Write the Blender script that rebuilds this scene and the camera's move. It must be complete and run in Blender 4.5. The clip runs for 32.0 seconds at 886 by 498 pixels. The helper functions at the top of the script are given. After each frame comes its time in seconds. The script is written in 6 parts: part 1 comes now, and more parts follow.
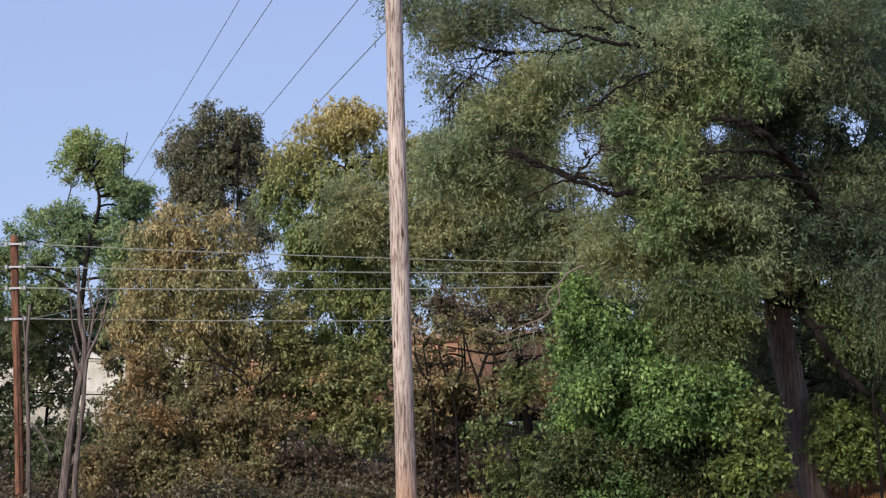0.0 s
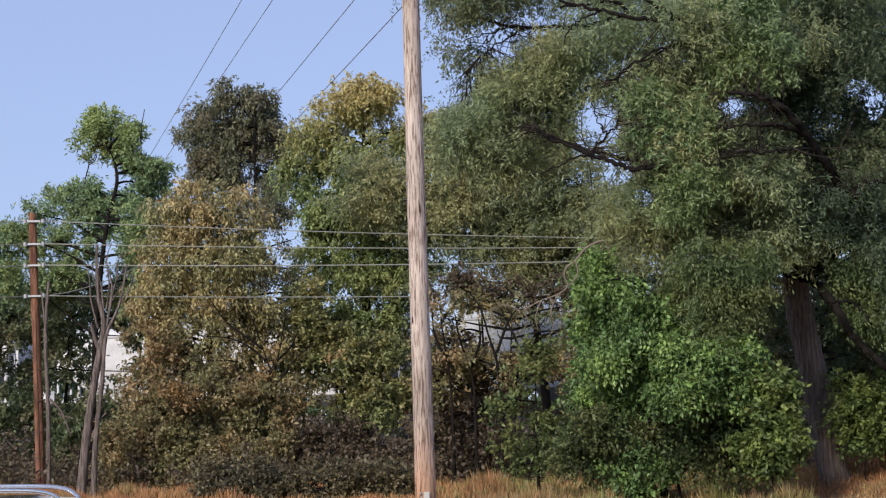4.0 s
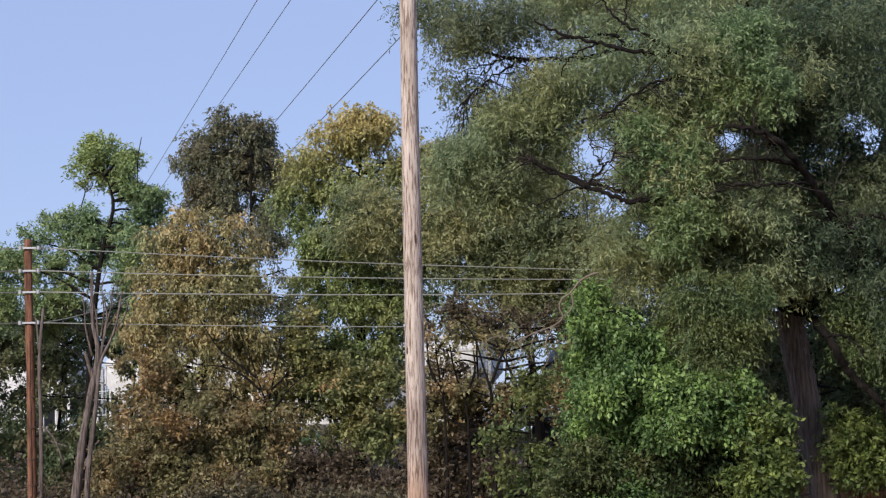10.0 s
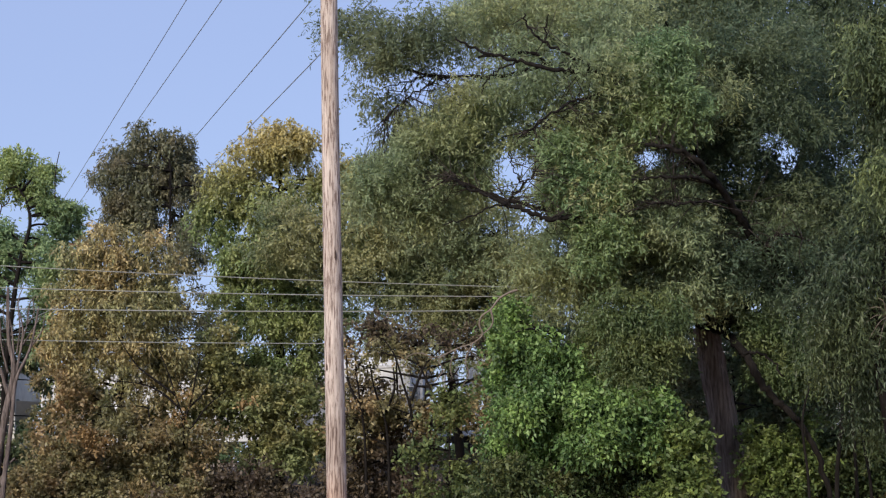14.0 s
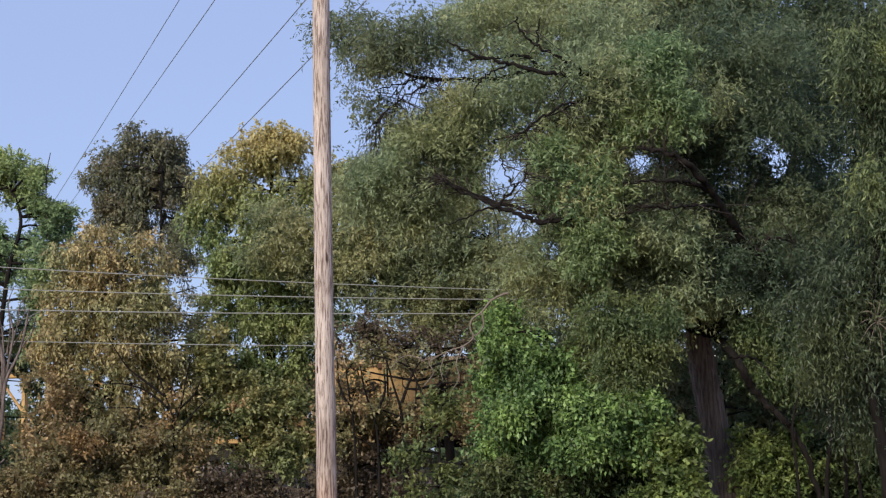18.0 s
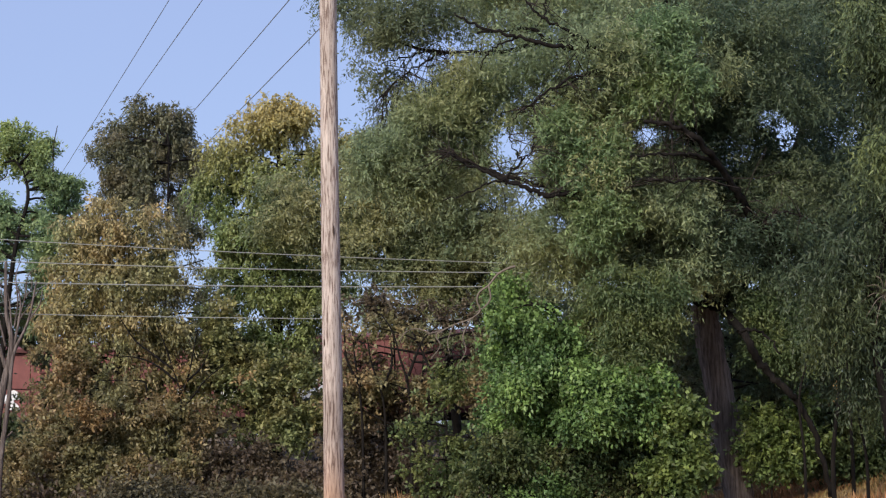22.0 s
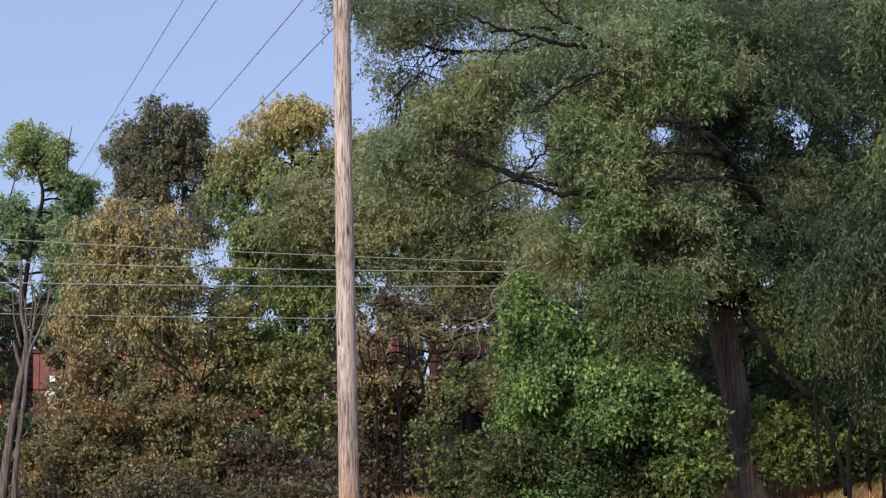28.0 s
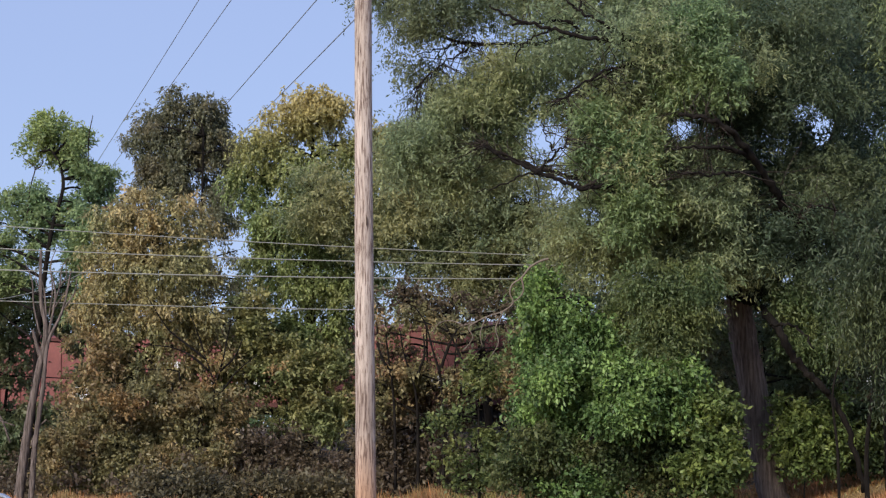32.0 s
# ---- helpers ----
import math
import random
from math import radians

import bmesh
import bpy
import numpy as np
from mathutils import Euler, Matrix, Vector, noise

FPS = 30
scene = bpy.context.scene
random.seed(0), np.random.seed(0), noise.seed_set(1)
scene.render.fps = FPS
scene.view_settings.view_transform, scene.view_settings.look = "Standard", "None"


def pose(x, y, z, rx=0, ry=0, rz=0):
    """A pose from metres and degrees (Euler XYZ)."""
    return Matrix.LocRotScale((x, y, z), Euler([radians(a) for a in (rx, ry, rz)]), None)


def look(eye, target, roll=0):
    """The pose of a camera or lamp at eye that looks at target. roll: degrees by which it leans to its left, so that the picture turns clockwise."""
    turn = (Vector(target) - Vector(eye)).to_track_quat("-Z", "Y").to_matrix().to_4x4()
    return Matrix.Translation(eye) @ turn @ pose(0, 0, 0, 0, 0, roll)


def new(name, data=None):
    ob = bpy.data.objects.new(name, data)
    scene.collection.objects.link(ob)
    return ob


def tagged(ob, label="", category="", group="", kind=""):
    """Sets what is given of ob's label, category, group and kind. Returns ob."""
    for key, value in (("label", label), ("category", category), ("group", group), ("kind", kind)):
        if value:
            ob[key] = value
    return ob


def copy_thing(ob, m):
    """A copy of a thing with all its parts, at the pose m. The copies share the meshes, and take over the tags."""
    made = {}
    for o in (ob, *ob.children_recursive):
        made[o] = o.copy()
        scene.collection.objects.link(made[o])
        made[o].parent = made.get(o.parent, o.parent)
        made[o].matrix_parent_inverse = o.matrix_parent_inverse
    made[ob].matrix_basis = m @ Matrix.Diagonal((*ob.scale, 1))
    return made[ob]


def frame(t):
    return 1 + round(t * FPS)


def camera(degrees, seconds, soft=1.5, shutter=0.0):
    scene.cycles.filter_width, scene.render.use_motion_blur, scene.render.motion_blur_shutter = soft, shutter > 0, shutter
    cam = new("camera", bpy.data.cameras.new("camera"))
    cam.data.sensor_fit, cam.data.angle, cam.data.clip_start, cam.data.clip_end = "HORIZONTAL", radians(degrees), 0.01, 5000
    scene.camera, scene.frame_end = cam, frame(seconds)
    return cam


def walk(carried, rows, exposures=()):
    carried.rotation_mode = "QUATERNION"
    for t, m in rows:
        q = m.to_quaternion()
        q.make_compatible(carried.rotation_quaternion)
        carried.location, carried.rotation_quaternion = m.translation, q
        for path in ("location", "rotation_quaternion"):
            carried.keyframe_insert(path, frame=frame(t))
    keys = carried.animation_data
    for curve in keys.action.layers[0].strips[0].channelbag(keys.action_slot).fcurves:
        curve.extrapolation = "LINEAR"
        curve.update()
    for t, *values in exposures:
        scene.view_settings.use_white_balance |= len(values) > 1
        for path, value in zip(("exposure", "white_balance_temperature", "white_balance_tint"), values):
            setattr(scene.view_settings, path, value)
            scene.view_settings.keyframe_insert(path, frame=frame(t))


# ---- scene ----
# Plan: eye at the origin's verge, y runs out to the railway, x to the right, z up.
EYE = 1.66
cam = camera(28.0, 32.0, soft=1.25, shutter=0.0)
# seconds, yaw, pitch, roll
TURNS = [
    (0, 0.01, 5.95, -1.50), (0.5, 0.03, 5.90, -1.47), (1, 0.09, 5.71, -1.46), (1.5, 0.14, 5.30, -1.50),
    (2, 0.33, 4.96, -1.54), (2.5, 0.37, 4.83, -1.57), (3, 0.43, 4.96, -1.72), (3.5, 0.49, 5.10, -1.72),
    (5.5, 0.92, 5.58, -1.58), (6, 0.77, 5.88, -1.57), (6.5, 0.71, 6.02, -1.49), (7, 0.57, 6.16, -1.44),
    (7.5, 0.45, 6.35, -1.46), (8, 0.50, 6.51, -1.44), (8.5, 0.68, 6.55, -1.42), (9, 0.88, 6.48, -1.27),
    (9.5, 0.99, 6.40, -1.18), (10, 0.43, 6.16, -1.16), (10.5, 0.10, 5.84, -1.12), (11, -0.46, 5.65, -1.26),
    (11.5, -0.92, 5.79, -1.31), (12, -1.22, 6.00, -1.31), (12.5, -1.56, 6.28, -1.28), (13, -1.88, 6.55, -1.26),
    (13.5, -2.05, 6.67, -1.19), (14, -2.17, 6.65, -1.23), (14.5, -2.36, 6.74, -1.29), (16.5, -2.44, 7.20, -1.24),
    (17, -2.38, 6.96, -1.16), (17.5, -2.45, 6.80, -1.06), (18, -2.46, 6.73, -1.03), (18.5, -2.48, 6.67, -0.99),
    (19, -2.71, 6.77, -0.87), (19.5, -2.73, 6.91, -0.78), (20, -2.75, 6.78, -0.74), (20.5, -2.67, 6.50, -0.78),
    (21, -2.51, 6.16, -0.75), (21.5, -2.42, 5.99, -0.85), (22, -2.22, 5.87, -0.95), (22.5, -1.94, 5.88, -0.94),
    (23, -1.62, 5.92, -0.93), (23.5, -1.47, 5.91, -0.86), (24, -1.54, 5.76, -0.96), (24.5, -1.56, 5.63, -1.07),
    (25, -1.65, 5.64, -1.12), (25.5, -1.94, 5.78, -1.08), (27.5, -1.88, 5.95, -1.10), (28, -1.76, 5.86, -1.06),
    (28.5, -1.67, 5.90, -0.93), (29, -1.55, 5.89, -0.82), (29.5, -1.40, 5.91, -0.76), (30, -1.30, 5.94, -0.65),
    (30.5, -1.27, 5.94, -0.55), (31, -1.31, 5.83, -0.53), (31.5, -1.28, 5.73, -0.43), (32, -1.14, 5.62, -0.44),
]
walk(cam, [(t, pose(0, 0, EYE, 90 + p, 0, y) @ pose(0, 0, 0, 0, 0, r)) for t, y, p, r in TURNS])

# ---------------------------------------------------------------- light
SUN_UP, SUN_ROUND = 38, 215
world = bpy.data.worlds.new("sky")
scene.world = world
world.use_nodes = True
nt = world.node_tree
sky = nt.nodes.new("ShaderNodeTexSky")
sky.sky_type, sky.sun_disc = "NISHITA", False
sky.sun_elevation, sky.sun_rotation = radians(SUN_UP), radians(SUN_ROUND)
sky.air_density, sky.dust_density, sky.ozone_density = 1.0, 0.6, 4.0
haze = nt.nodes.new("ShaderNodeMix")
haze.data_type = "RGBA"
haze.inputs["Factor"].default_value = 0.7
haze.inputs["B"].default_value = (3.0, 3.65, 6.0, 1)
nt.links.new(sky.outputs[0], haze.inputs["A"])
nt.links.new(haze.outputs["Result"], nt.nodes["Background"].inputs[0])
nt.nodes["Background"].inputs[1].default_value = 0.147
sun = new("sun", bpy.data.lights.new("sun", "SUN"))
sun.data.energy, sun.data.angle, sun.data.color = 4.2, radians(14), (1, 0.9, 0.77)
sun.matrix_world = look((-48, -38, 52), (0, 40, 0))
scene.view_settings.exposure = 0.0


# ---------------------------------------------------------------- materials
def material(name):
    m = bpy.data.materials.new(name)
    m.use_nodes = True
    n = m.node_tree.nodes
    return m, n, m.node_tree.links, n["Principled BSDF"]


def ramp(n, stops):
    r = n.new("ShaderNodeValToRGB")
    e = r.color_ramp.elements
    while len(e) < len(stops):
        e.new(0.5)
    for k, (p, c) in zip(e, stops):
        k.position, k.color = p, (*c, 1)
    return r


def noise_node(n, l, scale, detail=4, stretch=None, rough=0.55):
    tc = n.new("ShaderNodeTexCoord")
    t = n.new("ShaderNodeTexNoise")
    t.inputs["Scale"].default_value, t.inputs["Detail"].default_value = scale, detail
    t.inputs["Roughness"].default_value = rough
    if stretch:
        mp = n.new("ShaderNodeMapping")
        mp.inputs["Scale"].default_value = stretch
        l.new(tc.outputs["Object"], mp.inputs[0])
        l.new(mp.outputs[0], t.inputs["Vector"])
    else:
        l.new(tc.outputs["Object"], t.inputs["Vector"])
    return t


def mixed(n, l, a, b, fac, kind="MIX"):
    m = n.new("ShaderNodeMix")
    m.data_type, m.blend_type = "RGBA", kind
    l.new(a, m.inputs["A"])
    l.new(b, m.inputs["B"])
    if isinstance(fac, float):
        m.inputs["Factor"].default_value = fac
    else:
        l.new(fac, m.inputs["Factor"])
    return m.outputs["Result"]


def leaf_material(name, fresh, old, rate=0.5, grain=0.9, top=None, top_from=0.0, top_to=1.0, see=0.42, spread=0.4, gloss=0.45):
    """Leaves: each one takes its own tone, drifts from fresh to old colour bough by bough, and may turn colour towards the tree top."""
    m, n, l, bs = material(name)
    geo = n.new("ShaderNodeNewGeometry")
    dim = ramp(n, [(0, tuple(c * (1 - spread) for c in fresh)), (0.6, fresh), (1, tuple(min(c * (1 + spread), 1) for c in fresh))])
    dry = ramp(n, [(0, tuple(c * (1 - spread) for c in old)), (0.6, old), (1, tuple(min(c * (1 + spread), 1) for c in old))])
    l.new(geo.outputs["Random Per Island"], dim.inputs[0])
    l.new(geo.outputs["Random Per Island"], dry.inputs[0])
    big = noise_node(n, l, grain, 3)
    edge = ramp(n, [(max(rate - 0.12, 0), (0, 0, 0)), (min(rate + 0.12, 1), (1, 1, 1))])
    l.new(big.outputs[0], edge.inputs[0])
    col = mixed(n, l, dim.outputs[0], dry.outputs[0], edge.outputs[0])
    if top:
        sep = n.new("ShaderNodeSeparateXYZ")
        tc = n.new("ShaderNodeTexCoord")
        l.new(tc.outputs["Object"], sep.inputs[0])
        mr = n.new("ShaderNodeMapRange")
        mr.inputs[1].default_value, mr.inputs[2].default_value = top_from, top_to
        l.new(sep.outputs["Z"], mr.inputs[0])
        gold = ramp(n, [(0, tuple(c * 0.6 for c in top)), (1, tuple(min(c * 1.4, 1) for c in top))])
        l.new(geo.outputs["Random Per Island"], gold.inputs[0])
        col = mixed(n, l, col, gold.outputs[0], mr.outputs[0])
    l.new(col, bs.inputs["Base Color"])
    bs.inputs["Roughness"].default_value = 0.5
    bs.inputs["Specular IOR Level"].default_value = gloss
    tr = n.new("ShaderNodeBsdfTranslucent")
    l.new(col, tr.inputs[0])
    mx = n.new("ShaderNodeMixShader")
    mx.inputs[0].default_value = see
    l.new(bs.outputs[0], mx.inputs[1])
    l.new(tr.outputs[0], mx.inputs[2])
    l.new(mx.outputs[0], n["Material Output"].inputs[0])
    return m


def rough_material(name, dark, pale, scale=3.0, stretch=None, rough=0.85, metal=0.0, bump=0.3, fine=25.0, per_piece=0.0):
    """A weathered surface: two noises, coarse stains and fine grain, with relief."""
    m, n, l, bs = material(name)
    a = noise_node(n, l, scale, 5, stretch)
    b = noise_node(n, l, fine, 4, stretch)
    mid = tuple((x + y) / 2 for x, y in zip(dark, pale))
    ca = ramp(n, [(0.36, dark), (0.5, mid), (0.64, pale)])
    cb = ramp(n, [(0.3, tuple(c * 0.7 for c in mid)), (0.7, tuple(min(c * 1.25, 1) for c in mid))])
    l.new(a.outputs[0], ca.inputs[0])
    l.new(b.outputs[0], cb.inputs[0])
    col = mixed(n, l, ca.outputs[0], cb.outputs[0], 0.4)
    if per_piece:
        info = n.new("ShaderNodeObjectInfo")
        tone = ramp(n, [(0, (1 - per_piece,) * 3), (1, (1.0,) * 3)])
        l.new(info.outputs["Random"], tone.inputs[0])
        col = mixed(n, l, col, tone.outputs[0], 1.0, "MULTIPLY")
    l.new(col, bs.inputs["Base Color"])
    bs.inputs["Roughness"].default_value, bs.inputs["Metallic"].default_value = rough, metal
    bs.inputs["Specular IOR Level"].default_value = 0.5 if rough < 0.7 else 0.15
    bp = n.new("ShaderNodeBump")
    bp.inputs["Strength"].default_value, bp.inputs["Distance"].default_value = bump, 0.03
    l.new(b.outputs[0], bp.inputs["Height"])
    l.new(bp.outputs[0], bs.inputs["Normal"])
    return m


def plain(name, colour, rough=0.5, metal=0.0):
    return rough_material(name, tuple(c * 0.85 for c in colour), colour, 1.5, None, rough, metal, 0.05, 30)


def pole_material():
    """Bare weathered wood: pale grain, long dark drying cracks, orange where the foot was treated."""
    m, n, l, bs = material("weathered_pole_wood")
    grain = noise_node(n, l, 3.0, 6, (9, 9, 0.45), 0.65)
    crack = noise_node(n, l, 4.0, 6, (9, 9, 0.75), 0.68)
    stain = noise_node(n, l, 0.8, 4, (2, 2, 0.6))
    cg = ramp(n, [(0.3, (0.42, 0.35, 0.305)), (0.7, (0.74, 0.635, 0.565))])
    cs = ramp(n, [(0.35, (0.62, 0.58, 0.56)), (0.65, (1, 1, 1))])
    ck = ramp(n, [(0.48, (1, 1, 1)), (0.6, (0.34, 0.28, 0.26))])
    l.new(grain.outputs[0], cg.inputs[0])
    l.new(stain.outputs[0], cs.inputs[0])
    l.new(crack.outputs[0], ck.inputs[0])
    col = mixed(n, l, mixed(n, l, cg.outputs[0], cs.outputs[0], 1.0, "MULTIPLY"), ck.outputs[0], 1.0, "MULTIPLY")
    foot = n.new("ShaderNodeSeparateXYZ")
    tc = n.new("ShaderNodeTexCoord")
    l.new(tc.outputs["Object"], foot.inputs[0])
    mr = n.new("ShaderNodeMapRange")
    mr.inputs[1].default_value, mr.inputs[2].default_value = 2.6, 1.2
    l.new(foot.outputs["Z"], mr.inputs[0])
    tan = n.new("ShaderNodeRGB")
    tan.outputs[0].default_value = (1.0, 0.66, 0.42, 1)
    warm = mixed(n, l, col, tan.outputs[0], 1.0, "MULTIPLY")
    l.new(mixed(n, l, col, warm, mr.outputs[0]), bs.inputs["Base Color"])
    bs.inputs["Roughness"].default_value = 0.9
    bp = n.new("ShaderNodeBump")
    bp.inputs["Strength"].default_value, bp.inputs["Distance"].default_value = 0.7, 0.02
    bp.invert = True
    l.new(crack.outputs[0], bp.inputs["Height"])
    l.new(bp.outputs[0], bs.inputs["Normal"])
    return m


# Brighter copy of the locust leaf; sunlight on the front boughs is in the colour.
LEAF_CREST = leaf_material("sunlit_locust_leaf", (0.215, 0.315, 0.15), (0.31, 0.39, 0.165), 0.53, 0.5, see=0.45, spread=0.4, gloss=0.5)
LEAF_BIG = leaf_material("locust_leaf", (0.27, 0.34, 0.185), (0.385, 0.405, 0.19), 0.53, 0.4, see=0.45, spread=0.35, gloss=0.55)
# Darker copy of the locust leaf: the outer boughs' shade is in the colour.
LEAF_BOUGH = leaf_material("shaded_bough_leaf", (0.15, 0.195, 0.115), (0.21, 0.24, 0.125), 0.53, 0.6, spread=0.3, gloss=0.45)
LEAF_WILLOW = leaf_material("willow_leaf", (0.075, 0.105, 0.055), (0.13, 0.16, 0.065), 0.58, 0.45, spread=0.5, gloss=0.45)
# Willow leaf lightened for its sunlit sprays: the light is put into the colour.
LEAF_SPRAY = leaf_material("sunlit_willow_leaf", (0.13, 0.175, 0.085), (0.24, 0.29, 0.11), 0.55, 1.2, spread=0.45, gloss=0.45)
LEAF_MAPLE = leaf_material("maple_leaf", (0.12, 0.205, 0.068), (0.275, 0.405, 0.12), 0.56, 1.1, spread=0.55, see=0.35, gloss=0.4)
LEAF_SAPLING = leaf_material("sapling_leaf", (0.15, 0.215, 0.07), (0.26, 0.315, 0.09), 0.54, 1.4, spread=0.5, gloss=0.4)
LEAF_DRY = leaf_material("dry_leaf", (0.40, 0.275, 0.13), (0.33, 0.225, 0.11), 0.5, 2.0, spread=0.5, gloss=0.3)
LEAF_SIDE = leaf_material("shrub_leaf", (0.125, 0.175, 0.066), (0.235, 0.255, 0.088), 0.54, 1.0, spread=0.5, gloss=0.4)
LEAF_YELLOW = leaf_material("gold_topped_leaf", (0.23, 0.31, 0.12), (0.335, 0.36, 0.14), 0.53, 0.5, (0.52, 0.44, 0.19), 11.8, 14.2, spread=0.55, gloss=0.5)
LEAF_MID = leaf_material("green_shrub_leaf", (0.25, 0.29, 0.125), (0.36, 0.32, 0.135), 0.54, 0.7, spread=0.5, gloss=0.45)
LEAF_LEAN = leaf_material("olive_locust_leaf", (0.225, 0.285, 0.155), (0.38, 0.37, 0.175), 0.52, 0.3, see=0.45, spread=0.35, gloss=0.5)
# Another darker locust leaf, with the shade inside the crown put into its colour.
LEAF_INNER = leaf_material("shaded_inner_leaf", (0.102, 0.15, 0.09), (0.165, 0.20, 0.095), 0.56, 0.4, see=0.45, spread=0.35, gloss=0.45)
LEAF_LOWLY = leaf_material("dark_shrub_leaf", (0.085, 0.125, 0.05), (0.155, 0.165, 0.065), 0.54, 0.9, spread=0.5, gloss=0.3)
# Locust leaf darkened for the shade on the low fringe.
LEAF_HANG = leaf_material("shaded_hanging_leaf", (0.125, 0.185, 0.08), (0.215, 0.25, 0.095), 0.54, 0.7, see=0.45, spread=0.4)
LEAF_DARK = leaf_material("oak_leaf", (0.18, 0.19, 0.11), (0.235, 0.21, 0.125), 0.54, 0.9, spread=0.5, gloss=0.55)
LEAF_BROWN = leaf_material("browning_leaf", (0.35, 0.35, 0.17), (0.505, 0.395, 0.20), 0.55, 0.55, spread=0.62, gloss=0.45)
LEAF_OLIVE = leaf_material("olive_shrub_leaf", (0.265, 0.25, 0.122), (0.41, 0.285, 0.15), 0.56, 0.7, spread=0.5, gloss=0.45)
LEAF_LOCUST = leaf_material("feathery_leaf", (0.235, 0.34, 0.175), (0.33, 0.40, 0.165), 0.55, 0.7, (0.36, 0.43, 0.15), 11.0, 14.0, gloss=0.5)
LEAF_UNDER = leaf_material("thicket_leaf", (0.15, 0.20, 0.105), (0.225, 0.21, 0.115), 0.56, 0.7, see=0.5, gloss=0.45)
LEAF_RUST = leaf_material("bramble_leaf", (0.125, 0.094, 0.07), (0.155, 0.125, 0.072), 0.5, 0.6)
LEAF_FOOT = leaf_material("verge_shrub_leaf", (0.12, 0.11, 0.065), (0.20, 0.165, 0.085), 0.54, 0.8, spread=0.5)
LEAF_FAR = leaf_material("far_leaf", (0.09, 0.14, 0.06), (0.13, 0.16, 0.065), 0.5, 0.25)
BLADE = leaf_material("dry_grass_blade", (0.45, 0.21, 0.095), (0.34, 0.25, 0.105), 0.55, 0.3, see=0.25)
STRAW = leaf_material("straw_grass_blade", (0.36, 0.215, 0.105), (0.25, 0.26, 0.085), 0.52, 0.6, see=0.25, spread=0.5)
# Darker than real bark: the shade on limbs and stems is in this colour.
LIMB = rough_material("shaded_limb_bark", (0.006, 0.005, 0.005), (0.021, 0.018, 0.016), 4, (3, 3, 0.5), 0.95, 0, 0.9, 14)
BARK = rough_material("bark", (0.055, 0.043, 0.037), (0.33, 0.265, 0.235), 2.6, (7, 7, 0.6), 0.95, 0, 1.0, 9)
GREY_BARK = rough_material("dead_grey_bark", (0.022, 0.018, 0.016), (0.27, 0.22, 0.20), 2.6, (8, 8, 0.7), 0.9, 0, 1.0, 8)
TWIG = rough_material("dark_twig", (0.025, 0.02, 0.018), (0.06, 0.05, 0.045), 6, None, 0.9, 0, 0.3, 20)
PALE_TWIG = rough_material("pale_dead_twig", (0.11, 0.09, 0.075), (0.25, 0.205, 0.165), 6, None, 0.9, 0, 0.3, 20)
POLE_WOOD = pole_material()
POLE_BROWN = rough_material("creosoted_pole_wood", (0.03, 0.014, 0.011), (0.34, 0.165, 0.105), 2.4, (5, 5, 0.55), 0.85, 0, 1.0, 9)
KNOT = plain("dark_knot", (0.09, 0.06, 0.045), 0.9)
STEEL = plain("galvanised_steel", (0.42, 0.43, 0.45), 0.45, 0.7)
ALUMINIUM = plain("aluminium_cable", (0.29, 0.295, 0.27), 0.6, 0.1)
CABLE = plain("dull_cable", (0.24, 0.265, 0.30), 0.6)
PORCELAIN = plain("grey_porcelain", (0.42, 0.43, 0.45), 0.25)
SIGN_WHITE = plain("white_plate", (0.48, 0.47, 0.45), 0.6)
RUST = rough_material("rusty_steel", (0.06, 0.035, 0.025), (0.16, 0.085, 0.05), 3, None, 0.85, 0.2, 0.3, 20)
RAIL = rough_material("rail_steel", (0.10, 0.08, 0.07), (0.24, 0.21, 0.2), 4, None, 0.5, 0.6, 0.2, 30)
WOOD_TIE = rough_material("oiled_sleeper", (0.05, 0.04, 0.035), (0.14, 0.115, 0.1), 3, None, 0.9, 0, 0.5, 12)
CAR_RED = rough_material("oxide_red_paint", (0.15, 0.04, 0.036), (0.26, 0.082, 0.072), 1.2, None, 0.65, 0, 0.15, 8, 0.25)
# A darker red than the body paint, for ends, sills and door ribs.
CAR_RED_DARK = rough_material("dark_red_steel", (0.045, 0.02, 0.02), (0.12, 0.05, 0.045), 1.5, None, 0.8, 0, 0.2, 9)
CAR_ORANGE = rough_material("faded_orange_paint", (0.33, 0.16, 0.09), (0.48, 0.27, 0.17), 1.2, None, 0.6, 0, 0.15, 8)
CAR_YELLOW = rough_material("rail_yellow_paint", (0.36, 0.20, 0.06), (0.52, 0.33, 0.13), 1.3, None, 0.65, 0, 0.15, 8)
CAR_WHITE = rough_material("dusty_white_paint", (0.46, 0.46, 0.47), (0.64, 0.64, 0.65), 0.9, (1, 1, 0.5), 0.5, 0, 0.1, 7)
CAR_CREAM = rough_material("grimy_cream_paint", (0.38, 0.35, 0.29), (0.60, 0.58, 0.52), 0.9, (1, 1, 0.5), 0.55, 0, 0.1, 7)
CAR_GREY = rough_material("pale_grey_paint", (0.36, 0.38, 0.41), (0.50, 0.52, 0.56), 0.9, (1, 1, 0.5), 0.5, 0, 0.1, 7)
CAR_BLACK = rough_material("black_tank_paint", (0.008, 0.009, 0.013), (0.024, 0.027, 0.035), 1.2, None, 0.38, 0, 0.1, 9)
BOGIE = rough_material("greasy_black_iron", (0.012, 0.011, 0.011), (0.045, 0.04, 0.036), 3, None, 0.8, 0.2, 0.3, 20)
SPRAY_WHITE = plain("white_spray_paint", (0.74, 0.74, 0.74), 0.5)
SPRAY_BLACK = plain("black_spray_paint", (0.03, 0.03, 0.035), 0.5)
